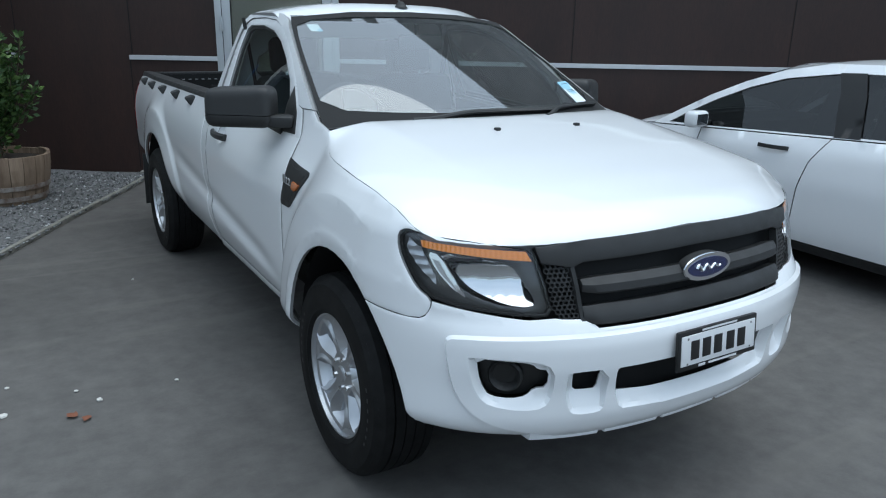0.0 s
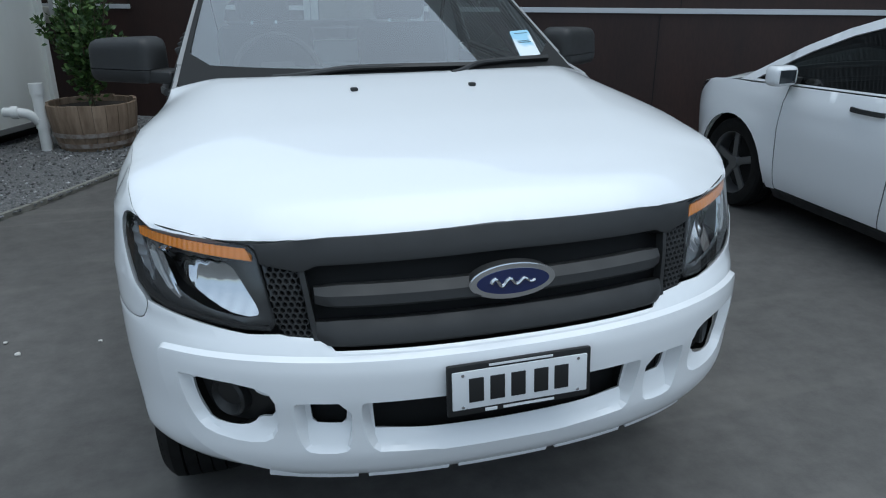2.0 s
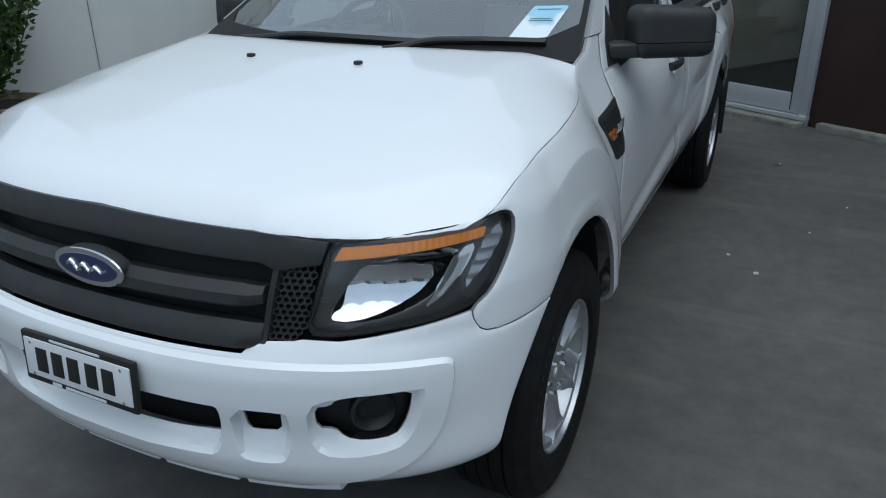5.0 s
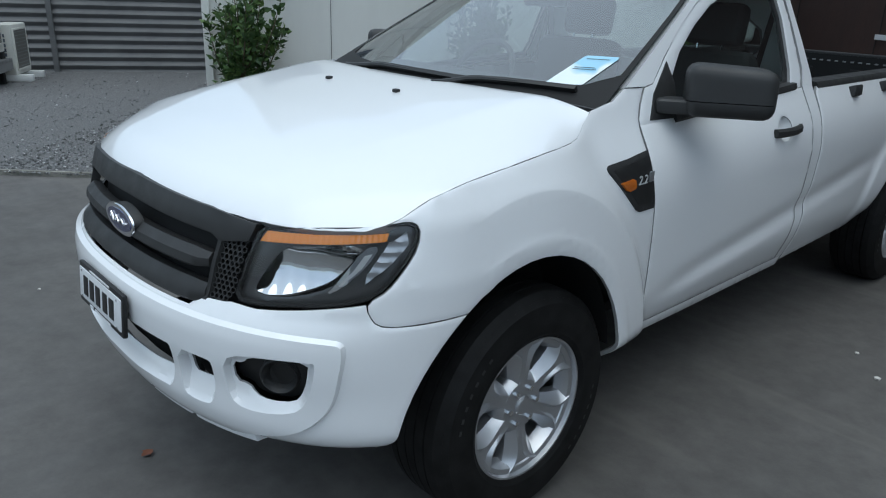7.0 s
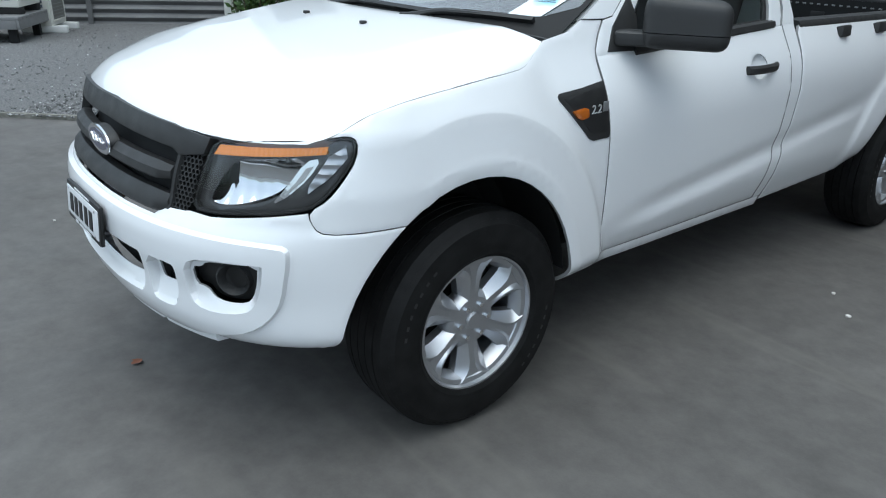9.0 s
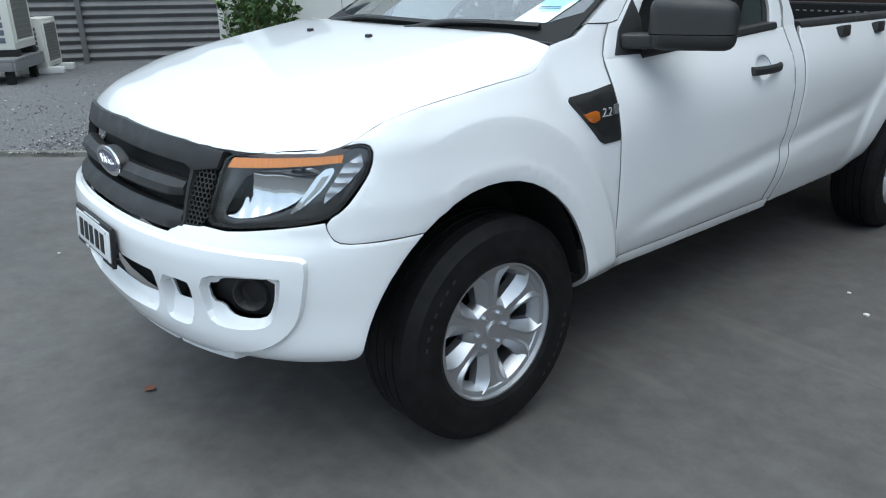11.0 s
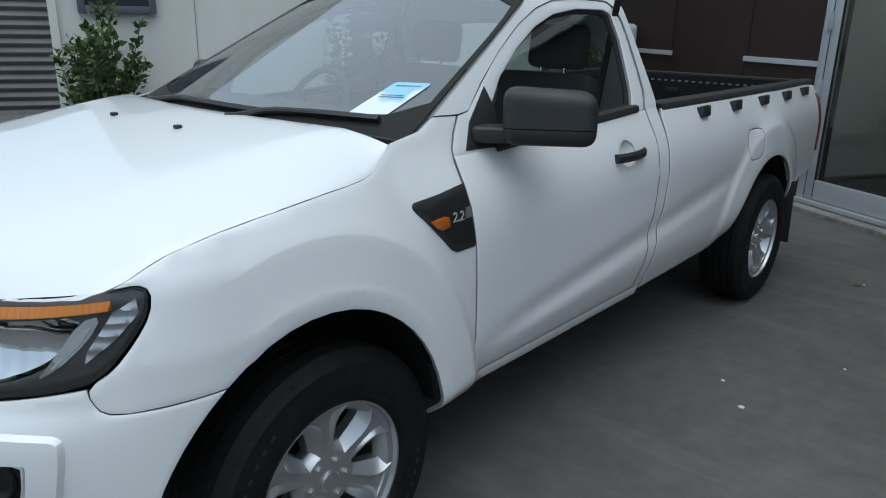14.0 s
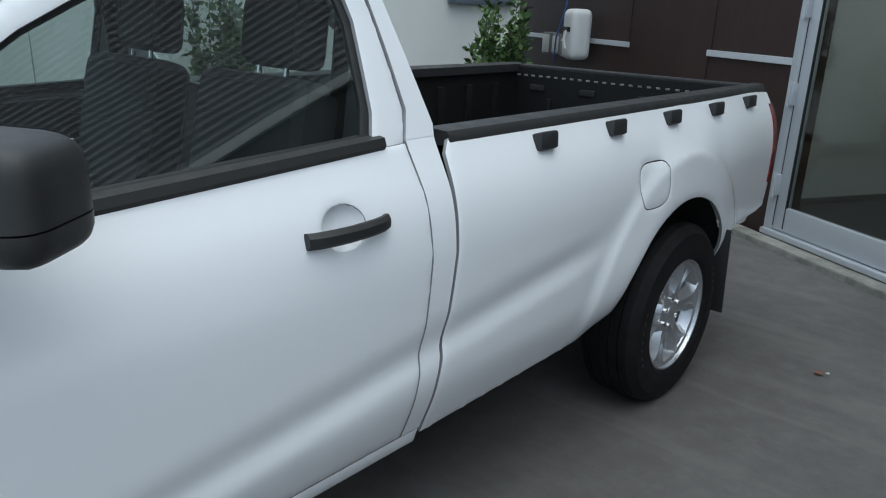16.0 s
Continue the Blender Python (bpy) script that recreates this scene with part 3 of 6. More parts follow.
def lin(a, b, v):
    return min(1.0, max(0.0, (v - a) / (b - a)))


# raised middle of the bumper and the hollows pressed into it
RAISED = round_poly([(-0.2, 0.783), (0.50, 0.785), (0.70, 0.782), (0.785, 0.778), (0.802, 0.770), (0.808, 0.748), (0.803, 0.69), (0.790, 0.62), (0.770, 0.567), (0.735, 0.522), (0.68, 0.488), (0.60, 0.466), (0.50, 0.440), (0.45, 0.40), (-0.2, 0.40)], 1)
HOLLOW_MID = round_poly([(-0.2, 0.676), (0.346, 0.676), (0.358, 0.668), (0.354, 0.61), (0.340, 0.548), (0.31, 0.524), (-0.2, 0.515)], 1)
HOLLOW_SLOT = round_poly([(0.378, 0.675), (0.496, 0.675), (0.508, 0.665), (0.504, 0.60), (0.492, 0.548), (0.472, 0.530), (0.398, 0.530), (0.380, 0.548)], 1)
HOLLOW_FOG = round_poly([(0.545, 0.690), (0.60, 0.716), (0.752, 0.722), (0.757, 0.715), (0.750, 0.66), (0.728, 0.595), (0.70, 0.566), (0.62, 0.552), (0.560, 0.560), (0.540, 0.60)], 1)


def nose(q, z):
    """Front skin: q runs from 0 at the middle to 0.9 where the side begins, and on along the side."""
    s, q = (1 if q >= 0 else -1), abs(q)
    if q >= 0.9:
        y = Y0 + (q - 0.9)
        return (s * side_x(y, z), y, z)
    th = q / 0.9 * math.pi / 2
    a = side_x(Y0, z)
    f = smooth_table(FRONT, z, 0.012)
    x = a * math.sin(th) ** (2 / NOSE_N) if th > 0 else 0.0
    y = Y0 - (Y0 - f) * max(0.0, math.cos(th)) ** (2 / NOSE_N)
    return (s * x, y, z)


def qx(x, z):
    a = side_x(Y0, z)
    return math.asin(min(1.0, (abs(x) / a) ** (NOSE_N / 2))) / (math.pi / 2) * 0.9 * (1 if x >= 0 else -1)


def qy(y, z):
    if y >= Y0:
        return 0.9 + y - Y0
    f = smooth_table(FRONT, z, 0.012)
    return math.acos(min(1.0, ((Y0 - y) / (Y0 - f)) ** (NOSE_N / 2))) / (math.pi / 2) * 0.9


def X(x, z):
    return (qx(x, z), z)


def Y(y, z):
    return (qy(y, z), z)


def bumper_skin(q, z):
    x, y, z = nose(q, z)
    ax = abs(x)
    r = 0.014 * lin(0.0, 0.007, depth_in(ax, z, RAISED))
    if 0.50 < z < 0.74:
        r -= 0.030 * lin(0.0, 0.010, depth_in(ax, z, HOLLOW_MID)) * (0.15 + 0.85 * lin(0.520, 0.575, z))
        r -= 0.034 * lin(0.0, 0.010, depth_in(ax, z, HOLLOW_SLOT)) * (0.15 + 0.85 * lin(0.532, 0.600, z))
        r -= 0.022 * lin(0.0, 0.010, depth_in(ax, z, HOLLOW_FOG)) * (0.10 + 0.90 * lin(0.556, 0.600, z))
    v = Vector((x, y - 0.0, 0)) - Vector((0, -0.1, 0))
    v.normalize()
    return (x + v.x * r, y + v.y * r, z)


def shut_z(y):
    return table([(-0.85, 1.018), (-0.70, 1.024), (-0.60, 1.037), (-0.53, 1.063), (-0.46, 1.100), (-0.41, 1.114), (-0.32, 1.130), (-0.20, 1.147), (-0.05, 1.163), (0.08, 1.170), (0.14, 1.174), (0.185, 1.186), (0.23, 1.212), (0.255, 1.228), (0.275, 1.243)], y)


def hood_edge(y):
    """Half width of the hood at its side shut line."""
    z = shut_z(y)
    return side_x(y, z) if y > Y0 else nose(qy(max(y, -0.80), z), z)[0]


def hood_z(x, y):
    c = smooth_table([(-0.90, 1.040), (-0.82, 1.072), (-0.72, 1.108), (-0.55, 1.155), (-0.30, 1.206), (0.0, 1.258), (0.15, 1.280), (0.35, 1.290)], y, 0.04)
    ax = abs(x)
    xe = max(0.55, hood_edge(y))
    back_ = sstep(-0.70, -0.25, y)
    xc = min(0.50 + 0.10 * y + 0.09 * back_, xe - 0.11)
    drop = max(0.02, c - shut_z(y))
    crown = (0.016 - 0.005 * back_) * min(1.0, ax / xc) ** 2
    u = min(1.06, max(0.0, (ax - xc) / (xe - xc)))
    d = crown + (drop - 0.016 + 0.005 * back_) * ((0.30 + 0.22 * back_) * u + (0.70 - 0.22 * back_) * u ** 2.7)
    e = y - hood_front(x)
    d += 0.038 * (1 - min(1.0, max(0.0, e) / 0.11)) ** 2 * (1 - min(1.0, u) ** 2)
    return c - d


def hood_front(x):
    return nose(qx(min(abs(x), 0.80), 1.04), 1.04)[1]


def hood(x, y):
    return (x, y, hood_z(x, y))


def cab_x(y, z):
    yy = min(1.85, max(0.50, y))
    h = z - belt(yy)
    return side_x(yy, belt(yy)) - 0.002 * (1 - sstep(1.70, 1.75, y)) - h * 0.345 - 0.10 * max(0.0, h) ** 2 - 0.30 * max(0.0, z - 1.62)


def cab(y, z):
    return (cab_x(y, z), y, z)


def screen(x, z):
    return (x, 0.17 + (z - 1.27) * 2.08 + 0.45 * x * x, z)


def side(y, z):
    return (side_x(y, z), y, z)


def belt(y):
    return 1.17 + 0.055 * min(1.0, max(0.0, (y - 0.6) / 1.1))


def arch_pts(arch, z0, n=22, grow=0.0):
    cy, cz, ry, rz = arch
    ry, rz = ry + grow, rz + grow
    a = math.asin((z0 - cz) / rz)
    return [(cy + ry * math.cos(t), cz + rz * math.sin(t)) for t in (math.pi - a - (math.pi - 2 * a) * i / (n - 1) for i in range(n))]


def arch_y(z):
    return ARCH_F[0] - ARCH_F[2] * math.sqrt(1 - ((z - ARCH_F[1]) / ARCH_F[3]) ** 2)


truck = root("pickup_truck", "white single-cab pickup truck parked on the concrete yard", "pickup truck")
SIDES = (("left", False), ("right", True))

# hood
ho = [(x, hood_front(x) + 0.004) for x in [-0.74 + 1.48 * i / 40 for i in range(41)]]
edge = [(hood_edge(y) - 0.0008, y) for y in (-0.595, -0.56, -0.52, -0.47, -0.40, -0.30, -0.18, -0.05, 0.05, 0.12, 0.16, 0.19, 0.21, 0.23, 0.255, 0.27)]
ho += edge
ho += [(0.60, 0.235), (0.45, 0.20), (0.2, 0.165), (0.0, 0.155), (-0.2, 0.165), (-0.45, 0.20), (-0.60, 0.235)]
ho += [(-x, y) for x, y in edge[::-1]]
part("hood", panel(ho, hood, step=0.026, thick=0.03), M_WHITE, truck)

HEAD = [X(0.532, 0.832), X(0.548, 0.90), X(0.560, 0.97), X(0.568, 1.018), X(0.64, 1.028), X(0.70, 1.036), X(0.74, 1.041), Y(-0.55, 1.051), Y(-0.507, 1.057), Y(-0.491, 1.046), Y(-0.499, 1.00), Y(-0.534, 0.95), Y(-0.578, 0.898), Y(-0.622, 0.863), X(0.67, 0.838), X(0.60, 0.829)]
HEAD = round_poly(HEAD, 1)


for side_name, mir in SIDES:
    # front wing
    o = [Y(arch_y(0.806), 0.806)] + [(qy(y, z), z) for y, z in arch_pts(ARCH_F, 0.455) if y > arch_y(0.806) + 0.004]
    o += [Y(0.545, 0.455), Y(0.552, 0.60), Y(0.540, 0.80), Y(0.525, 1.0), Y(0.511, 1.12), Y(0.509, 1.165), Y(0.515, 1.20), Y(0.540, 1.245), Y(0.575, 1.291)]
    o += [Y(0.47, 1.295), Y(0.40, 1.262)]
    o += [Y(y, shut_z(y) - 0.0012) for y in (0.280, 0.255, 0.23, 0.20, 0.16, 0.12, 0.05, -0.03, -0.12, -0.22, -0.32, -0.40, -0.44, -0.485, -0.515)]
    o += soften([Y(-0.545, 1.0555), Y(-0.505, 1.061), Y(-0.486, 1.049), Y(-0.494, 1.00), Y(-0.529, 0.948), Y(-0.572, 0.896), Y(-0.613, 0.866), Y(-0.6125, 0.838), Y(-0.599, 0.8115), Y(-0.560, 0.8055)])
    arcs = [[(qy(ARCH_F[0] + g * ARCH_F[2] * math.cos(a), ARCH_F[1] + g * ARCH_F[3] * math.sin(a)), ARCH_F[1] + g * ARCH_F[3] * math.sin(a)) for a in [math.pi * (0.04 + 0.92 * i / 60) for i in range(61)] if ARCH_F[0] + g * ARCH_F[2] * math.cos(a) > -0.60] for g in (FLARE_IN - 0.008, FLARE_IN + 0.008, FLARE_OUT - 0.006, FLARE_OUT + 0.006)]
    part("front_wing", panel(o, nose, step=0.024, mirror=mir, lines=arcs), M_WHITE, truck)
    # door skin
    o = [(0.551, 0.457), (1.7035, 0.457), (1.7185, 0.60), (1.7385, 0.75), (1.7585, 0.95), (1.7605, 1.10), (1.7485, belt(1.745))]
    o += [(y, belt(y)) for y in (1.5, 1.2, 0.9)] + [(0.75, 1.181), (0.518, 1.181), (0.530, 1.0), (0.546, 0.80), (0.558, 0.60)]
    VENT = [(0.283, 1.078), (0.292, 1.086), (0.40, 1.094), (0.513, 1.108), (0.5225, 0.920), (0.44, 0.919), (0.420, 0.928), (0.285, 1.068)]
    CUP = [(1.505 + 0.062 * math.cos(a), 1.078 + 0.050 * math.sin(a)) for a in [k * math.pi / 10 for k in range(20)]]
    door = part("door", panel(o, side, [CUP], step=0.02, mirror=mir), M_WHITE, truck)
    # cab corner behind the door
    o = [(1.708, 0.458), (1.775, 0.458), (1.79, 0.60), (1.815, 0.75), (1.845, 0.95), (1.853, 1.10), (1.85, 1.232), (1.752, 1.233), (1.764, 1.10), (1.762, 0.95), (1.742, 0.75), (1.722, 0.60)]
    part("cab_corner", panel(o, side, step=0.03, mirror=mir, lip=0), M_WHITE, truck)
    # sill
    o = [(0.36, 0.405), (1.775, 0.405), (1.775, 0.452), (0.36, 0.452)]
    part("sill", panel(o, side, step=0.03, mirror=mir), M_WHITE, truck)
    # bed side
    o = [(qq[0], qq[1]) for qq in ([(1.79, 0.43), (2.55, 0.455), (2.62, 0.49)] + arch_pts(ARCH_R, 0.52)[0:] + [(3.66, 0.62), (3.72, 0.63), (4.10, 0.645), (4.18, 0.66), (4.20, 0.80), (4.21, 1.0), (4.20, 1.20), (3.9, 1.222), (3.0, 1.228), (2.2, 1.228), (1.90, 1.222), (1.875, 1.19), (1.868, 1.10), (1.858, 0.95), (1.828, 0.75), (1.803, 0.60)])]
    FUEL = round_poly([(2.80, 1.045), (2.90, 1.05), (2.985, 1.045), (2.99, 0.98), (2.985, 0.915), (2.94, 0.888), (2.87, 0.884), (2.81, 0.888), (2.795, 0.96)], 2)
    holes = [FUEL] if not mir else []
    bed_side = part("bed_side", panel(o, side, holes, step=0.022, mirror=mir, lines=[[(ARCH_R[0] + g * ARCH_R[2] * math.cos(a), ARCH_R[1] + g * ARCH_R[3] * math.sin(a)) for a in [math.pi * (0.04 + 0.92 * i / 60) for i in range(61)]] for g in (FLARE_IN - 0.008, FLARE_IN + 0.008, FLARE_OUT - 0.006, FLARE_OUT + 0.006)]), M_WHITE, truck)
    if not mir:
        cx, cy = sum(p[0] for p in FUEL) / len(FUEL), sum(p[1] for p in FUEL) / len(FUEL)
        part("fuel_flap", panel([(cx + (a - cx) * 0.965, cy + (b - cy) * 0.95) for a, b in FUEL], side, step=0.02), M_WHITE, bed_side)
    # pillar and roof rail
    W = [(screen(cab_x(0.6, z) - 0.012, z)[1], z) for z in (1.2985, 1.34, 1.38, 1.44, 1.50, 1.56, 1.61, 1.645)]
    outer = W + [(1.22, 1.672), (1.45, 1.683), (1.62, 1.682), (1.72, 1.67), (1.765, 1.63), (1.795, 1.50), (1.825, 1.38), (1.855, 1.26), (1.85, 1.232), (1.752, 1.233), (1.775, 1.30), (1.755, 1.45), (1.735, 1.57), (1.71, 1.625), (1.66, 1.652), (1.45, 1.656), (1.27, 1.645), (1.14, 1.615), (1.00, 1.555), (0.86, 1.475), (0.72, 1.379), (0.630, 1.3035), (0.580, 1.2955)]
    part("cab_pillar", panel(outer, cab, step=0.025, thick=0.03, mirror=mir, lip=0), M_WHITE, truck)
    frame_o = [(0.521, 1.172), (0.520, 1.198), (0.5445, 1.2435), (0.580, 1.291), (0.632, 1.300), (0.73, 1.3775), (0.87, 1.4735), (1.01, 1.5525), (1.15, 1.6125), (1.275, 1.641), (1.45, 1.652), (1.655, 1.647), (1.705, 1.6215), (1.7305, 1.57), (1.7505, 1.45), (1.7695, 1.30), (1.748, 1.225), (1.4, 1.204), (1.0, 1.184), (0.7, 1.172)]
    GL = [(0.70, 1.190), (0.74, 1.30), (0.84, 1.395), (0.97, 1.480), (1.11, 1.550), (1.25, 1.595), (1.42, 1.617), (1.62, 1.617), (1.665, 1.60), (1.685, 1.50), (1.675, 1.30), (1.655, 1.238), (1.3, 1.222), (1.0, 1.205)]
    part("window_frame", panel(frame_o, lambda y, z: (cab_x(y, z) - 0.001 - 0.005 * sstep(0.7, 0.85, y), y, z), [GL], step=0.022, thick=0.02, mirror=mir), M_WHITE, door)
    part("window_seal", panel([(a + (a - 1.25) * 0.012, b + (b - 1.42) * 0.03) for a, b in GL], lambda y, z: (cab_x(y, z) - 0.020, y, z), [[(1.25 + (a - 1.25) * 0.955, 1.41 + (b - 1.41) * 0.915) for a, b in GL]], step=0.02, thick=0.012, mirror=mir), M_BLACK, door)
    pane = part("window_pane", panel([(1.25 + (a - 1.25) * 0.985, 1.41 + (b - 1.41) * 0.97) for a, b in GL], lambda y, z: (cab_x(y, z) - 0.026, y, z), step=0.08, thick=0.003, mirror=mir, lip=0), M_SIDEGLASS, door)
    # black belt strip
    bs = bm_sweep([0.72 + 0.96 * i / 16 for i in range(17)], lambda y: [(side_x(y, belt(y)) + dx, y, belt(y) + dz) for dx, dz in ((0.003, -0.006), (0.008, 0.004), (0.002, 0.022), (-0.030, 0.026), (-0.034, -0.004))])
    if mir:
        bs.transform(Matrix.Diagonal((-1, 1, 1, 1)))
        bmesh.ops.reverse_faces(bs, faces=bs.faces)
    part("belt_strip", bs, M_BLACK, door)

# roof
ro = []
for i in range(25):
    x = -0.575 + 1.15 * i / 24
    ro.append((x, screen(x, 1.668 + 0.03 * (1 - (x / 0.6) ** 2))[1] + 0.01))
ro += [(0.600, 1.25), (0.597, 1.5), (0.592, 1.70), (0.575, 1.772), (0.3, 1.80), (0, 1.805), (-0.3, 1.80), (-0.575, 1.772), (-0.592, 1.70), (-0.597, 1.5), (-0.600, 1.25)]


def roof_z(x, y):
    c = 1.725 + 0.012 * sstep(1.0, 1.35, y) - 0.02 * sstep(1.6, 1.8, y)
    c -= 0.04 * (1 - sstep(0.0, 0.16, y - (screen(x, 1.69)[1] - 0.02)))
    return c - 0.055 * (abs(x) / 0.59) ** 3


part("roof", panel(ro, lambda x, y: (x, y, roof_z(x, y)), step=0.04, thick=0.03), M_WHITE, truck)
# windscreen, with black border
ws = []
for x, z in [(-0.748, 1.236), (-0.60, 1.244), (-0.30, 1.258), (0, 1.262), (0.30, 1.258), (0.60, 1.244), (0.748, 1.236), (0.720, 1.32), (0.685, 1.42), (0.648, 1.52), (0.606, 1.62), (0.585, 1.655), (0.3, 1.685), (0, 1.692), (-0.3, 1.685), (-0.585, 1.655), (-0.606, 1.62), (-0.648, 1.52), (-0.685, 1.42), (-0.720, 1.32)]:
    ws.append((x, z))
wscreen = part("windscreen", panel(ws, screen, step=0.06, thick=0.004, lip=0), M_GLASS, truck)
inner = round_poly([(-0.708, 1.298), (-0.4, 1.290), (0, 1.288), (0.4, 1.290), (0.708, 1.298), (0.668, 1.42), (0.622, 1.55), (0.575, 1.640), (0.3, 1.663), (0, 1.668), (-0.3, 1.663), (-0.575, 1.640), (-0.622, 1.55), (-0.668, 1.42)], 1)
part("windscreen_border", panel(ws, lambda x, z: (x, screen(x, z)[1] - 0.004, z + 0.002), [inner], step=0.04, thick=0.002, lip=0), M_DARK, wscreen)
# rear cab wall and its window
rw = [(-0.74, 1.10), (0.74, 1.10), (0.735, 1.25), (0.66, 1.50), (0.59, 1.64), (0.5, 1.685), (-0.5, 1.685), (-0.59, 1.64), (-0.66, 1.50), (-0.735, 1.25)]
rg = round_poly([(-0.58, 1.26), (0.58, 1.26), (0.52, 1.56), (-0.52, 1.56)], 2)


def back(x, z):
    return (x, 1.845 - 0.17 * (z - 1.2) - 0.06 * x * x, z)


part("cab_back", panel(rw, back, [rg], step=0.06, thick=0.02, flip=True), M_WHITE, truck)
part("rear_window", panel([(a * 0.99, 1.41 + (b - 1.41) * 0.98) for a, b in rg], back, step=0.1, thick=0.003, flip=True, lip=0), M_GLASS, truck)
part("cab_lower_back", bm_box(1.50, 0.02, 0.72, pose(0, 1.80, 0.78)), M_WHITE, truck)

# bumper
b = soften([Y(arch_y(0.8025), 0.8025), Y(-0.555, 0.802), Y(-0.601, 0.8085), Y(-0.6145, 0.838), Y(-0.6165, 0.862)]) + [X(0.67, 0.832), X(0.60, 0.823), X(0.528, 0.826), X(0.510, 0.822), X(0.43, 0.818), X(0.41, 0.795)]
a_ = [(qy(y, z), z) for y, z in arch_pts(ARCH_F, 0.47, 30) if y < -0.3 and z < 0.79]
low = [Y(-0.562, 0.455), X(0.77, 0.450), X(0.66, 0.446), X(0.5, 0.440), X(0.3, 0.432), X(0.1, 0.430)]
half = [(0.0, 0.795)] + b[::-1] + a_[::-1] + low
bo = half + [(-q, z) for q, z in half[::-1][:-1]]
int_h = [X(0.340, 0.663), X(0.2, 0.664), (0.0, 0.664), X(-0.2, 0.664), X(-0.340, 0.663), X(-0.333, 0.578), X(-0.2, 0.570), (0, 0.568), X(0.2, 0.570), X(0.333, 0.578)]
folds = []
for pl, d in ((RAISED, 0.007), (HOLLOW_MID, 0.010), (HOLLOW_SLOT, 0.010), (HOLLOW_FOG, 0.010)):
    for l in (pl, shrink(pl, d)):
        open_line = pl is RAISED or pl is HOLLOW_MID
        pts_ = [p for p in l if p[0] > 0.01] if open_line else l + l[:1]
        for s in (1, -1):
            folds.append(([(0.0, pts_[0][1])] if open_line else []) + [(s * qx(x, z), z) for x, z in pts_])
slot = round_poly([X(0.400, 0.660), X(0.44, 0.661), X(0.486, 0.660), X(0.484, 0.63), X(0.480, 0.598), X(0.44, 0.596), X(0.402, 0.596), X(0.400, 0.63)], 1)
fog = round_poly([X(0.558, 0.618), X(0.560, 0.676), X(0.592, 0.680), X(0.606, 0.698), X(0.66, 0.704), X(0.742, 0.709), X(0.737, 0.66), X(0.722, 0.614), X(0.705, 0.592), X(0.65, 0.586), X(0.610, 0.594), X(0.595, 0.616)], 1)
bm_holes = [int_h] + [[(s * q, z) for q, z in h] for h in (slot, fog) for s in (1, -1)]
bumper = part("front_bumper", panel(bo, bumper_skin, bm_holes, step=0.016, thick=0.006, lines=folds), M_WHITE, truck, sharp=22)


def inset(f, depth):
    def g(q, z):
        x, y, zz = f(q, z)
        v = Vector((x, y + 0.1, 0)).normalized()
        return (x - v.x * depth, y - v.y * depth, zz)
    return g


part("intake_back", panel([(q * 1.12, 0.615 + (z - 0.615) * 1.9) for q, z in int_h], inset(nose, 0.07), step=0.05), M_DARK, bumper)
for s in (1, -1):
    part("slot_back", panel([(s * (qx(0.44, 0.63) + (q - qx(0.44, 0.63)) * 1.7), 0.63 + (z - 0.63) * 1.7) for q, z in slot], inset(nose, 0.062), step=0.03), M_DARK, bumper)
    fp = part("fog_lamp_cover", panel([(s * (qx(0.665, 0.65) + (q - qx(0.665, 0.65)) * 1.05), 0.652 + (z - 0.652) * 1.08) for q, z in fog], inset(nose, 0.036), step=0.025), M_INK, bumper)
    c = Vector(nose(s * qx(0.675, 0.652), 0.652))
    n = Vector((c.x, c.y + 0.1, 0)).normalized()
    part("fog_lamp_bezel", bm_lathe([(0.0, -0.012), (0.030, -0.010), (0.038, 0.004), (0.046, 0.012), (0.052, 0.006), (0.052, -0.03)], 32, "X", m=Matrix.Translation(c - n * 0.030) @ n.to_track_quat("X", "Z").to_matrix().to_4x4()), M_INK, fp)
# lower lip pads under the bumper
for x0, x1 in ((-0.58, -0.37), (-0.345, -0.145), (-0.12, 0.12), (0.145, 0.345), (0.37, 0.58)):
    part("bumper_lip", bm_sweep([x0 + (x1 - x0) * i / 6 for i in range(7)], lambda x: [(x, nose(qx(x, 0.45), 0.45)[1] + dy, 0.452 + dz) for dy, dz in ((-0.004, 0.02), (-0.010, -0.002), (-0.004, -0.020), (0.04, -0.022), (0.05, 0.015))]), M_WHITE, bumper)
part("under_tray", bm_box(0.95, 0.42, 0.02, pose(0, -0.50, 0.41)), M_DARK, truck)
# dark core behind the front end
part("radiator_core", bm_box(1.02, 0.04, 0.40, pose(0, -0.62, 0.84)), M_DARK, truck)

# grille
grille = part("grille_backing", panel([X(-0.62, 1.03), X(-0.60, 0.80), (0, 0.78), X(0.60, 0.80), X(0.62, 1.03), (0, 1.06)], inset(nose, 0.060), step=0.05), M_DARK, truck)


def bar(zc, h, half, fwd, taper=0.0):
    def sec(x):
        k = abs(x) / half
        hh = h * (1 - taper * sstep(0.86, 1.0, k))
        y = nose(qx(x, zc), zc)[1]
        f = fwd * (1 - sstep(0.93, 1.0, k) * 0.8)
        return [(x, y + 0.035, zc + hh / 2 - 0.006), (x, y + 0.010 - f * 0.2, zc + hh / 2), (x, y - f * 0.75, zc + hh * 0.10), (x, y - f, zc - hh * 0.36), (x, y - f * 0.8, zc - hh / 2), (x, y + 0.035, zc - hh / 2 + 0.010)]
    return bm_sweep([-half + 2 * half * i / 36 for i in range(37)], sec)


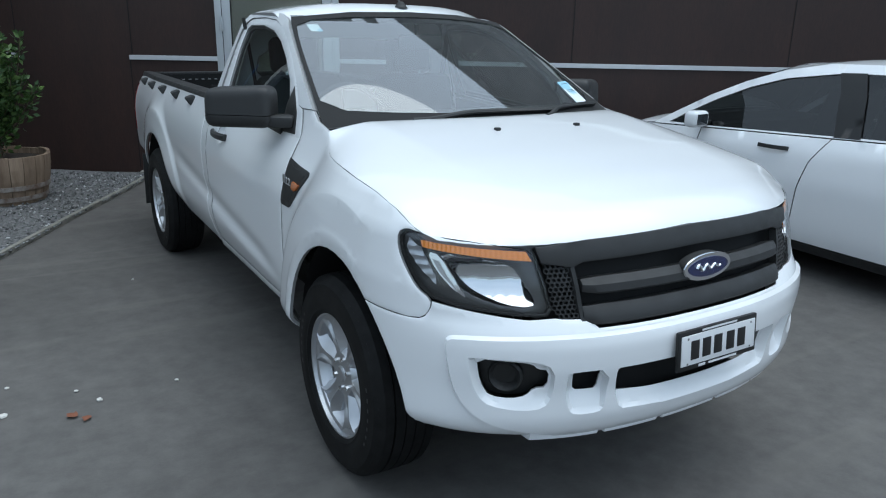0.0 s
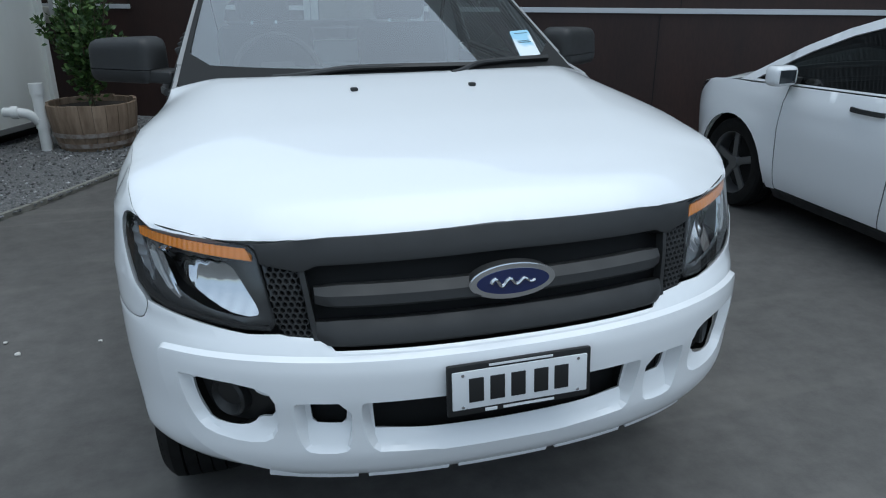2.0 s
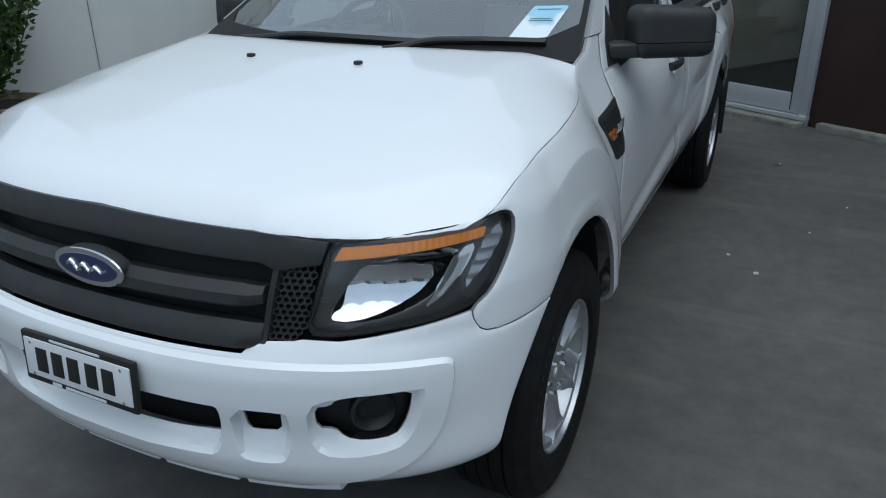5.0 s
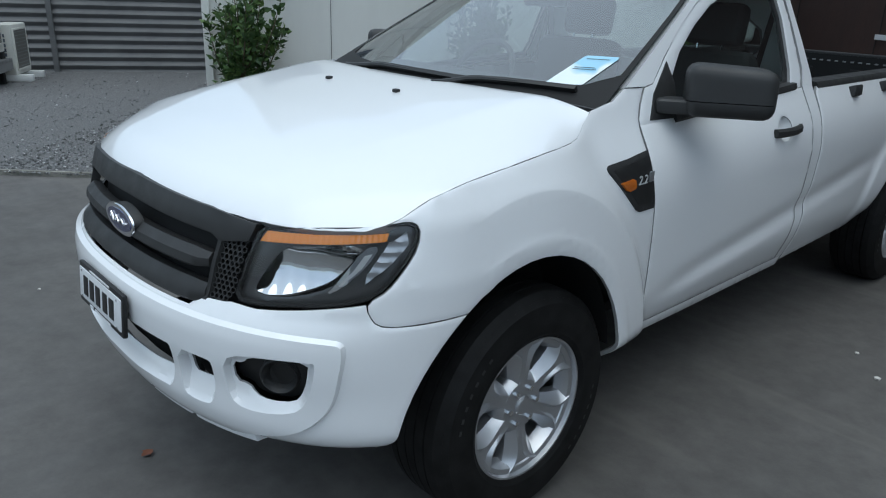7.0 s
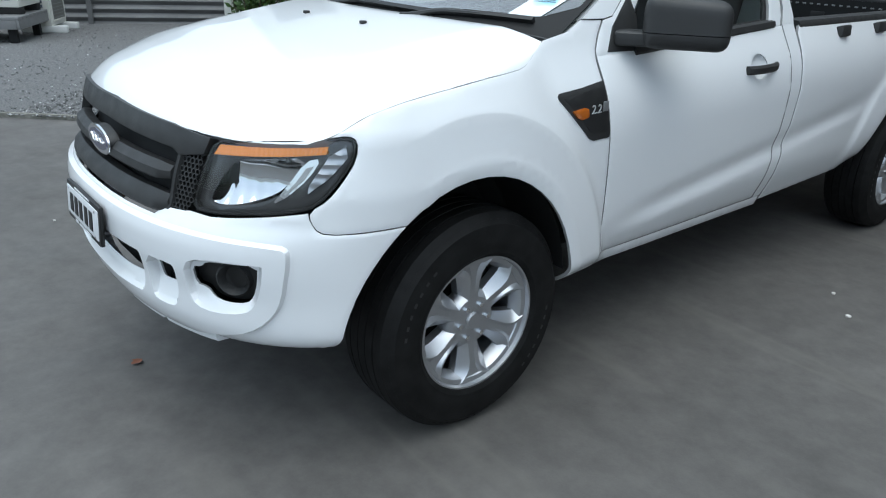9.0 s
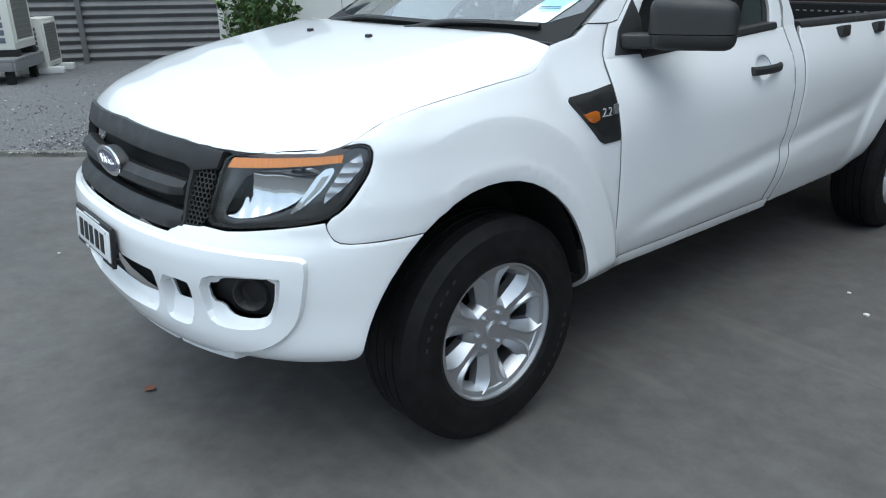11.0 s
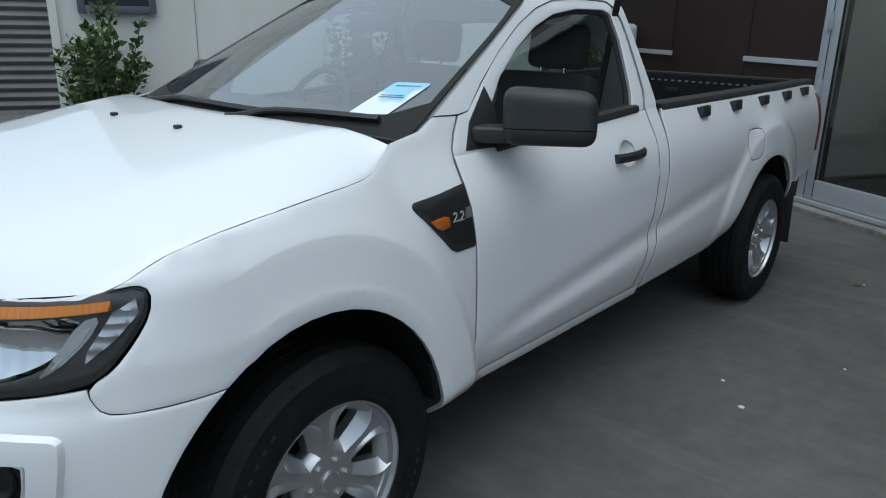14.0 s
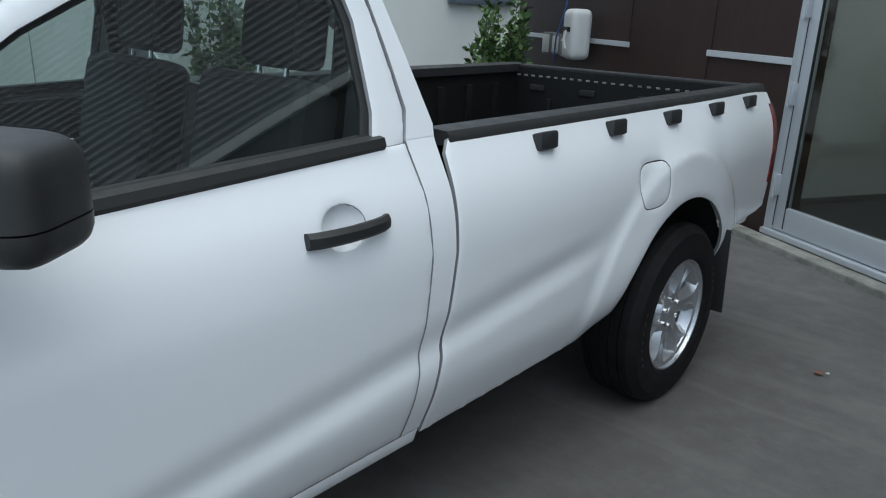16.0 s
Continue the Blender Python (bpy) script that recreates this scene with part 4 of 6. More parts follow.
top_bar = panel([X(-0.562, 1.028), X(-0.4, 1.042), (0, 1.050), X(0.4, 1.042), X(0.562, 1.028), X(0.552, 0.985), X(0.465, 0.968), X(0.43, 0.982), (0, 0.990), X(-0.43, 0.982), X(-0.465, 0.968), X(-0.552, 0.985)], inset(nose, -0.008), step=0.03, thick=0.05)
part("grille_top_bar", top_bar, M_BLACK, grille)
part("grille_bar", bar(0.914, 0.047, 0.444, 0.022, 0.25), M_BLACK, grille)
part("grille_bar", bar(0.830, 0.056, 0.446, 0.024, 0.15), M_BLACK, grille)
for s in (1, -1):
    part("grille_upright", bm_sweep([0.805 + 0.18 * i / 8 for i in range(9)], lambda z: [(s * (x + 0.13 * (z - 0.80)), nose(qx(x, z), z)[1] + dy, z) for x, dy in ((0.436, 0.03), (0.440, 0.002), (0.452, 0.002), (0.456, 0.03))]), M_BLACK, grille)
    # honeycomb insert
    hb = bmesh.new()
    z = 0.828
    row = 0
    while z < 0.985:
        x0 = 0.463 + 0.13 * (z - 0.80)
        x1 = 0.522 + 0.16 * (z - 0.80)
        x = x0 + (0.0075 if row % 2 else 0.0)
        while x <= x1:
            ring = []
            for r, dep in ((0.0087, 0.0), (0.0064, 0.0), (0.0060, 0.012)):
                ring.append([hb.verts.new(inset(nose, 0.004 + dep)(s * qx(x + r * math.sin(k * math.pi / 3), z + r * math.cos(k * math.pi / 3)), z + r * math.cos(k * math.pi / 3))) for k in range(6)])
            for p, q in zip(ring, ring[1:]):
                for k in range(6):
                    hb.faces.new((p[k], p[(k + 1) % 6], q[(k + 1) % 6], q[k]))
            x += 0.015
        z += 0.0130
        row += 1
    part("honeycomb_insert", hb, M_BLACK, grille, smooth=False)

# badge
yb = nose(0, 0.925)[1] - 0.020
def oval(a, bb, y0, y1, name, mat, parent, dome=0.0):
    o = bmesh.new()
    bmesh.ops.create_circle(o, cap_ends=True, segments=48, radius=1)
    o.transform(Matrix(((a, 0, 0, 0.012), (0, 0, 0, y1), (0, bb, 0, 0.925), (0, 0, 0, 1))))
    g = bmesh.ops.extrude_face_region(o, geom=o.faces[:])
    bmesh.ops.translate(o, verts=[v for v in g["geom"] if isinstance(v, bmesh.types.BMVert)], vec=(0, y0 - y1, 0))
    bmesh.ops.recalc_face_normals(o, faces=o.faces)
    bmesh.ops.bevel(o, geom=[e for e in o.edges if abs(e.verts[0].co.y - y0) < 1e-5 and abs(e.verts[1].co.y - y0) < 1e-5], offset=0.003, segments=2, affect="EDGES")
    return part(name, o, mat, parent)


badge = oval(0.108, 0.0455, yb - 0.006, yb - 0.001, "badge", M_CHROME, truck)
oval(0.103, 0.042, yb - 0.002, yb + 0.03, "badge_base", M_BLACK, badge)
oval(0.0935, 0.0345, yb - 0.0075, yb, "badge_enamel", M_BLUE, badge)
sw = bm_tube([(0.012 - 0.056 + 0.0046 * i, yb - 0.0095, 0.925 + 0.011 * math.sin(i * 0.78) * (1 - i / 40)) for i in range(25)], 0.0052, 8, 0.0030)
part("badge_mark", sw, M_CHROME, badge)

# number plate
yp = -0.968
PM = pose(0.008, yp, 0.698, -5)
plate = part("number_plate_frame", bm_box(0.362, 0.014, 0.127, PM, 0.005), M_INK, truck)
part("plate_face", bm_box(0.340, 0.006, 0.096, PM @ pose(0, -0.007, 0.001), 0.003), M_PLATE, plate)
for i in range(5):
    part("plate_bar", bm_box(0.036, 0.003, 0.060, PM @ pose(-0.112 + 0.052 * i + (0.006 if i > 2 else 0), -0.0105, 0.000), 0.001), M_INK, plate)
part("frame_text_bar", bm_box(0.16, 0.003, 0.005, PM @ pose(0, -0.0075, 0.0565)), M_PLATE, plate)
part("frame_text_bar", bm_box(0.13, 0.003, 0.006, PM @ pose(0.02, -0.0075, -0.0555)), M_PLATE, plate)
part("frame_text_bar", bm_box(0.030, 0.003, 0.008, PM @ pose(-0.075, -0.0075, -0.0555), 0.001), M_PLATE, plate)
for sx in (-1, 1):
    for sz in (-1, 1):
        part("plate_screw", bm_cyl(0.004, 0.004, 0.004, 10, PM @ pose(sx * 0.145, -0.010, sz * 0.040, 90)), M_CHROME, plate)

# headlamps
for s, mir in ((1, False), (-1, True)):
    lamp = part("headlamp", panel(HEAD, inset(nose, 0.004), step=0.022, thick=0.004, mirror=mir, lip=0), M_LENS, truck)
    cz = 0.935
    part("lamp_housing", panel(HEAD, inset(nose, 0.105), step=0.03, thick=0.002, mirror=mir), M_DARK, lamp)
    # black inner border at the lens edge
    qc, zc = sum(p[0] for p in HEAD) / len(HEAD), sum(p[1] for p in HEAD) / len(HEAD)
    part("lamp_rim", panel(HEAD, inset(nose, 0.007), [[(qc + 0.001 + (q - qc) * 0.978, zc + 0.001 + (z - zc) * 0.945) for q, z in HEAD]], step=0.02, thick=0.02, mirror=mir), M_DARK, lamp)
    
    def LP(a, z):
        lo = qx(0.532 + 0.036 * (z - 0.832) / 0.186, z)
        yo = table([(0.86, -0.632), (0.90, -0.584), (0.95, -0.540), (1.0, -0.506), (1.045, -0.505)], z)
        return (lo + a * (qy(yo, z) - lo), z)
    amb = [LP(a, 1.011 + 0.024 * a) for a in (0.06, 0.2, 0.4, 0.6, 0.84)] + [LP(a, 0.984 + 0.034 * a) for a in (0.82, 0.6, 0.4, 0.2, 0.04)]
    part("indicator", panel(amb, lambda q, z: inset(nose, 0.010 + 0.0009 * math.sin(q * 480))(q, z), step=0.0035, mirror=mir, lip=0), M_AMBER, lamp)
    bowl = [LP(0.20, 0.978), LP(0.40, 0.988), LP(0.69, 1.000), LP(0.70, 0.95), LP(0.68, 0.905), LP(0.60, 0.876), LP(0.38, 0.853), LP(0.17, 0.850), LP(0.12, 0.868), LP(0.15, 0.92)]
    bq, bz = sum(p[0] for p in bowl) / len(bowl), sum(p[1] for p in bowl) / len(bowl)

    def bowl_map(q, z, bq=bq, bz=bz):
        r = math.hypot(0.65 * (q - bq) / 0.15, (z - bz) / 0.082)
        k = 0.0008 * math.sin(q * 190) * (0.35 + 0.65 * lin(0.0, 0.03, bz + 0.01 - z)) + 0.0006 * math.sin(q * 60 + 40 * (z - bz))
        return inset(nose, 0.022 + 0.050 * max(0.0, 1 - r * r) + k)(q, z)
    part("lamp_mask", panel(HEAD, inset(nose, 0.024), [round_poly(bowl, 1)], step=0.03, thick=0.002, mirror=mir), M_MASK, lamp)
    part("reflector", panel(round_poly(bowl, 1), bowl_map, step=0.005, mirror=mir, lip=0), M_REFL, lamp)
    sl = [LP(0.69, 0.992), LP(0.79, 1.000), LP(0.785, 0.95), LP(0.735, 0.90), LP(0.68, 0.872), LP(0.67, 0.92)]
    part("side_lamp", panel(round_poly(sl, 1), inset(nose, 0.019), step=0.012, mirror=mir, lip=0), M_CHROME, lamp)
    sl1 = [LP(0.72, 0.975), LP(0.765, 0.98), LP(0.755, 0.945), LP(0.71, 0.903), LP(0.69, 0.900), LP(0.71, 0.94)]
    part("side_lamp_core", panel(sl1, inset(nose, 0.015), step=0.012, mirror=mir, lip=0), M_LIGHTTRIM, lamp)
    sl2 = [LP(0.845, 1.006), LP(0.970, 1.028), LP(0.975, 1.000), LP(0.93, 0.952), LP(0.865, 0.908), LP(0.825, 0.930)]
    part("side_lamp_trim", panel(sl2, lambda q, z: inset(nose, 0.019 + 0.002 * math.sin(z * 260))(q, z), step=0.008, mirror=mir, lip=0), M_ALLOY, lamp)


# wheels
def make_wheel(name):
    w = root(name, "six-spoke silver alloy wheel", "", None)
    R, hw = 0.380, 0.128
    prof = [(0.226, -hw * 0.80), (0.232, -hw * 0.92), (0.25, -hw * 1.0), (0.30, -hw * 1.0), (0.34, -hw * 0.96), (R - 0.018, -hw * 0.86), (R - 0.004, -hw * 0.74)]
    cols = [-0.74, -0.50, -0.46, -0.44, -0.17, -0.15, -0.13, 0.13, 0.15, 0.17, 0.44, 0.46, 0.50, 0.74]
    deep = {-0.46, 0.15, -0.15, 0.46}
    for c in cols[1:-1]:
        prof.append((R - (0.010 if c in deep else 0.0), c * hw))
    prof += [(R - 0.004, hw * 0.74), (R - 0.018, hw * 0.86), (0.345, hw * 0.955), (0.343, hw * 0.975), (0.30, hw * 1.01), (0.27, hw * 1.02), (0.262, hw * 0.995), (0.25, hw * 1.0), (0.236, hw * 0.93), (0.229, hw * 0.82)]
    tyre = part("tyre", bm_lathe(prof, 96, "X"), M_RUBBER, w, "black road tyre", sharp=30)
    # tread blocks: short sipes at both shoulders
    sp = bmesh.new()
    for i in range(72):
        a = 2 * math.pi * i / 72
        for sx in (-1, 1):
            m_ = Matrix.Rotation(a, 4, "X") @ Matrix.Translation((sx * hw * 0.70, 0, R - 0.0195)) @ Matrix.Rotation(sx * 0.35, 4, "Y") @ Matrix.Rotation(0.25 * sx, 4, "Z")
            bm_box(hw * 0.36, 0.024, 0.012, m_, bm=sp)
    tagged(part("tread", sp, M_RUBBER, tyre, smooth=False), kind="stuff")
    # raised lettering as plain bars
    lt = bmesh.new()
    for a0 in (0.7, 3.9):
        for k in range(7):
            a = a0 + 0.12 * k
            bm_box(0.002, 0.015, 0.017, Matrix.Rotation(a, 4, "X") @ Matrix.Translation((hw * 1.0, 0, 0.303)), bm=lt)
    tagged(part("tyre_mark", lt, M_BLACK, tyre, smooth=False), kind="stuff")
    rim = part("rim", bm_lathe([(0.236, hw * 0.86), (0.2335, hw * 0.915), (0.228, hw * 0.91), (0.2235, hw * 0.80), (0.212, hw * 0.2), (0.207, -hw * 0.6), (0.225, -hw * 0.85)], 64, "X"), M_ALLOY, w)
    # brake disc coloured near black, black disc added behind: shade between the spokes
    part("brake_disc", bm_lathe([(0.0, -0.01), (0.155, -0.01), (0.155, -0.03), (0.0, -0.03)], 40, "X"), M_DARK, w)
    part("wheel_well_shadow", bm_lathe([(0.0, -0.055), (0.209, -0.055)], 32, "X"), M_DARK, w)
    x0 = hw * 0.62

    # six arms, hollowed along the middle, with wide chamfered flanks, and the ring that they run into
    def arm(r):
        top = x0 + table([(0.05, 0.004), (0.10, 0.009), (0.16, 0.019), (0.205, 0.025), (0.230, 0.022)], r)
        w = table([(0.05, 0.024), (0.085, 0.0195), (0.14, 0.0205), (0.172, 0.026), (0.192, 0.040), (0.208, 0.060), (0.224, 0.080)], r)
        c = table([(0.05, 0.010), (0.09, 0.020), (0.15, 0.034), (0.185, 0.036), (0.205, 0.022), (0.22, 0.010)], r)
        h = table([(0.05, 0.0), (0.09, 0.002), (0.13, 0.008), (0.19, 0.013), (0.215, 0.009), (0.23, 0.003)], r)
        return [(top - 0.060, -w - c - 0.002, r), (top - 0.030, -w - c, r), (top - 0.003, -w - 0.002, r), (top, -w + 0.001, r), (top - 0.001, -w + 0.005, r), (top - h, -w * 0.45, r), (top - h, w * 0.45, r), (top - 0.001, w - 0.005, r), (top, w - 0.001, r), (top - 0.003, w + 0.002, r), (top - 0.030, w + c, r), (top - 0.060, w + c + 0.002, r)]
    am = finish("spoke", bm_sweep([0.05, 0.07, 0.085, 0.10, 0.12, 0.14, 0.16, 0.175, 0.19, 0.20, 0.208, 0.216, 0.224], arm), M_ALLOY, True, 24)
    for k in range(6):
        part("spoke", am, None, rim, m=Matrix.Rotation(-k * math.pi / 3 + 0.04, 4, "X"))
    part("rim_ring", bm_lathe([(0.190, x0 - 0.026), (0.203, x0 + 0.008), (0.209, x0 + 0.019), (0.222, x0 + 0.0235), (0.2285, x0 + 0.020), (0.230, x0 - 0.01)], 72, "X"), M_ALLOY, rim, sharp=26)
    part("hub", bm_lathe([(0.0, x0 + 0.016), (0.026, x0 + 0.016), (0.031, x0 + 0.012), (0.032, x0 + 0.008), (0.060, x0 + 0.0065), (0.082, x0 + 0.0060), (0.102, x0 - 0.016), (0.106, x0 - 0.03), (0.100, x0 - 0.055)], 40, "X"), M_ALLOY, rim)
    nm = finish("wheel_nut", bm_cyl(0.0105, 0.009, 0.02, 6, Matrix.Rotation(math.pi / 2, 4, "Y")), M_CHROME, False)
    for k in range(6):
        a = k * math.pi / 3 - 0.04 + math.pi / 6
        part("wheel_nut", nm, None, rim, m=Matrix.Translation((x0 + 0.007, 0.060 * math.sin(a), 0.060 * math.cos(a))))
    return w


wheel = make_wheel("wheel")
wheel.parent = truck
wheel.matrix_basis = pose(0.765, -0.045, 0.380, 0, 0, 0)
for m_ in (pose(0.765, 3.225, 0.372, 33), pose(-0.765, -0.02, 0.380, 20, 0, 180), pose(-0.765, 3.225, 0.372, 0, 0, 180)):
    copy_thing(wheel, m_)

# wheel housings
for arch in (ARCH_F, ARCH_R):
    for s in (1, -1):
        bm = bmesh.new()
        pts = arch_pts(arch, 0.46, 20, 0.02)
        rows = []
        for y, z in pts:
            xo = min(0.86, (side_x(y, max(z, 0.46)) if y > Y0 else nose(qy(y, max(z, 0.46)), max(z, 0.46))[0]) - 0.022)
            rows.append([bm.verts.new((s * xo, y, z)), bm.verts.new((s * 0.60, y, z)), bm.verts.new((s * 0.55, arch[0] + (y - arch[0]) * 0.9, z - 0.03))])
        for a, c in zip(rows, rows[1:]):
            for k in range(2):
                bm.faces.new((a[k], a[k + 1], c[k + 1], c[k]))
        bm.faces.new([r[2] for r in rows])
        part("wheel_housing", bm, M_DARK, truck)
# floor pan and frame
part("floor_pan", bm_box(1.36, 1.5, 0.04, pose(0, 1.05, 0.47)), M_DARK, truck)
for s in (1, -1):
    part("chassis_rail", bm_box(0.09, 4.6, 0.14, pose(s * 0.42, 1.8, 0.47)), M_DARK, truck)
part("rear_axle", bm_cyl(0.05, 0.05, 1.4, 16, pose(0, 3.225, 0.38, 0, 90, 0)), M_DARK, truck)
part("engine_block", bm_box(0.8, 0.7, 0.35, pose(0, -0.1, 0.62)), M_DARK, truck)

# cargo bed
part("bed_floor", bm_box(1.46, 2.30, 0.03, pose(0, 3.04, 0.74)), M_LINER, truck)
bfw = part("bed_front_wall", bm_box(1.46, 0.04, 0.48, pose(0, 1.915, 0.98)), M_LINER, truck)
for i in range(9):
    part("liner_rib", bm_box(0.055, 0.022, 0.42, pose(-0.60 + 0.15 * i, 1.944, 0.97), 0.008), M_LINER, bfw)
tail = part("tailgate", bm_box(1.46, 0.06, 0.50, pose(0, 4.17, 0.965), 0.01), M_WHITE, truck)
part("tailgate_liner", bm_box(1.42, 0.014, 0.478, pose(0, 4.133, 0.976)), M_LINER, tail)
for i in range(26):
    part("rivet", bm_box(0.022, 0.010, 0.010, pose(-0.66 + 0.0528 * i, 4.123, 1.172), 0.002), M_FENCE, tail)
for x in (-0.52, -0.18, 0.18, 0.52):
    part("liner_pocket", bm_box(0.10, 0.014, 0.035, pose(x, 4.122, 1.105), 0.006), M_DARK, tail)
    part("liner_rib", bm_box(0.03, 0.020, 0.24, pose(x + 0.09, 4.121, 0.93), 0.008), M_LINER, tail)
for x in (-0.712, 0.712):
    part("tailgate_stay", bm_box(0.012, 0.014, 0.20, pose(x, 4.105, 1.10), 0.003), M_ALUPAINT, tail)
part("tailgate_cap", bm_box(1.44, 0.075, 0.018, pose(0, 4.168, 1.222), 0.006), M_BLACK, tail)
for s in (1, -1):
    wl = part("bed_inner_wall", bm_box(0.03, 2.26, 0.48, pose(s * 0.70, 3.04, 0.98)), M_LINER, truck)
    for i in range(9):
        part("liner_rib", bm_box(0.018, 0.05, 0.36, pose(s * 0.68, 2.05 + 0.235 * i, 0.95), 0.006), M_LINER, wl)
    rail = bm_sweep([1.90 + 2.27 * i / 20 for i in range(21)], lambda y: [(s * v[0], y, v[1]) for v in ((0.665, 1.19), (0.665, 1.232), (0.70, 1.240), (side_x(y, 1.228) - 0.004, 1.238), (side_x(y, 1.225) + 0.004, 1.226), (side_x(y, 1.215) + 0.003, 1.205), (0.70, 1.19))])
    part("bed_rail_cap", rail, M_BLACK, truck)
    for i in range(5):
        y = 2.285 + 0.403 * i
        hk = bm_box(0.051, 0.082, 0.052, pose(0, 0, 0), 0.011)
        for v in hk.verts:
            if v.co.z < 0 and v.co.x > 0:
                v.co.x -= 0.008
            if v.co.y > 0 and v.co.x > 0:
                v.co.x += 0.004
        part("rope_hook", hk, M_BLACK, truck, m=pose(s * (side_x(y, 1.180) + 0.008), y, 1.177, 0, -18 * s, 0 if s > 0 else 180))
    tl = bm_sweep([0.78 + 0.37 * i / 10 for i in range(11)], lambda z: [(s * v[0], v[1], z) for v in ((side_x(4.15, z) + 0.004, 4.165), (side_x(4.18, z) + 0.006, 4.205), (side_x(4.2, z) - 0.01, 4.232), (side_x(4.2, z) - 0.11, 4.228), (side_x(4.2, z) - 0.11, 4.17))])
    part("tail_lamp", tl, M_RED, truck)
    fl = bm_box(0.26, 0.012, 0.40, pose(s * 0.775, 3.64, 0.46, 6), 0.004)
    part("mud_flap", fl, M_BLACK, truck)
part("rear_bumper", bm_box(1.5, 0.12, 0.12, pose(0, 4.20, 0.60), 0.03), M_WHITE, truck)

# side vents, handles, mirrors
M_REPEAT = material("dark_amber_lens", (0.42, 0.11, 0.012), 0.15, 0, 0.8)
# darker copy of the body white, painted shade for the handle cup
M_CUP = material("shaded_white_paint_cup", (0.78, 0.79, 0.80), 0.4, 0, 0.6)
for s, mir in ((1, False), (-1, True)):
    vn = part("wing_vent", panel([(a, b2) for a, b2 in VENT], lambda y, z: (side_x(y, z) + 0.006, y, z), step=0.02, thick=0.02, mirror=mir), M_BLACK, truck)
    part("vent_recess", panel([(0.305, 1.069), (0.505, 1.090), (0.512, 0.94), (0.43, 0.943)], lambda y, z: (side_x(y, z) + 0.008, y, z), step=0.03, thick=0.004, mirror=mir), M_INK, vn)
    part("side_repeater", panel(round_poly([(0.335, 1.026), (0.338, 1.030), (0.41, 1.036), (0.412, 1.004), (0.40, 1.000), (0.365, 0.996)], 1), lambda y, z: (side_x(y, z) + 0.014, y, z), step=0.015, thick=0.008, mirror=mir), M_REPEAT, vn)
    cu = bpy.data.curves.new("badge_text", "FONT")
    cu.body, cu.size, cu.extrude, cu.align_x, cu.align_y = "2.2", 0.042, 0.0015, "CENTER", "CENTER"
    tob = bpy.data.objects.new("tmp_text", cu)
    tme = bpy.data.meshes.new_from_object(tob)
    bpy.data.objects.remove(tob)
    tme.materials.append(M_LIGHTTRIM)
    ty, tz = 0.450, 1.022
    part("engine_badge", tme, None, vn, m=Matrix.Translation((s * (side_x(ty, tz) + 0.012), ty, tz)) @ Matrix(((0, 0, s, 0), (s, 0, 0, 0), (0, 1, 0, 0), (0, 0, 0, 1))))
    part("badge_square", bm_box(0.004, 0.026, 0.034, pose(s * (side_x(0.495, 1.028) + 0.012), 0.496, 1.028), 0.001), M_ALLOY, vn)
    # handle with its cup
    hx = side_x(1.48, 1.075)
    hd = bm_sweep([1.395 + 0.225 * i / 12 for i in range(13)], lambda y: [(s * (side_x(y, 1.075) + v[0] + 0.020 * math.sin(min(1, max(0, (y - 1.395) / 0.225)) * math.pi) ** 0.6), y, 1.072 + 0.012 * (y - 1.48) + v[1]) for v in ((0.0, 0.016), (0.012, 0.018), (0.020, 0.008), (0.020, -0.010), (0.012, -0.018), (0.0, -0.016))])
    part("door_handle", hd, M_BLACK, truck)
    cup = [(1.505 + 1.04 * (a - 1.505), 1.078 + 1.04 * (b2 - 1.078)) for a, b2 in CUP]
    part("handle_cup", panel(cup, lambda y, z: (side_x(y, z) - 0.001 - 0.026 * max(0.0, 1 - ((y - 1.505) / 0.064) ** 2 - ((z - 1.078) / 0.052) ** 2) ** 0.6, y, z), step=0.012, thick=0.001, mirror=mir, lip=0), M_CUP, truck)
    # mirror
    mr = root("wing_mirror", "", "")
    mr.parent = truck
    shell = bm_box(0.285, 0.165, 0.172, None, 0.050, 5)
    for v in shell.verts:
        if v.co.x < 0:
            v.co.y *= 0.92
        if v.co.z > 0:
            v.co.y *= 0.94
            v.co.z -= 0.014 * max(0, v.co.x / 0.14)
    head, arm = shell, shell.copy()
    for bmm, zc, up in ((head, -0.0305, 1), (arm, -0.0335, -1)):
        cut = bmesh.ops.bisect_plane(bmm, geom=bmm.verts[:] + bmm.edges[:] + bmm.faces[:], plane_co=(0, 0, zc), plane_no=(0, 0, up), clear_inner=True)
        bmesh.ops.holes_fill(bmm, edges=[e for e in cut["geom_cut"] if isinstance(e, bmesh.types.BMEdge)])
    bm_box(0.17, 0.105, 0.050, pose(-0.150, 0, -0.057), 0.016, 3, bm=arm)
    mz = Matrix.Diagonal((s, 1, 1, 1))
    yaw = mz @ pose(0.935, 0.79, 1.290, 0, 0, 37)
    head.transform(yaw)
    arm.transform(yaw)
    gls = bm_box(0.20, 0.006, 0.12, yaw @ pose(0.01, 0.080, 0), 0.002)
    if s < 0:
        for bmm in (head, arm, gls):
            bmesh.ops.recalc_face_normals(bmm, faces=bmm.faces)
    part("mirror_head", head, M_BLACK, mr)
    part("mirror_arm", arm, M_BLACK, mr)
    part("mirror_glass", gls, M_CHROME, mr)
    sail = panel([(0.575, 1.19), (0.62, 1.27), (0.735, 1.37), (0.76, 1.30), (0.745, 1.185)], lambda y, z: (cab_x(y, z) + 0.003, y, z), step=0.03, thick=0.02, mirror=mir)
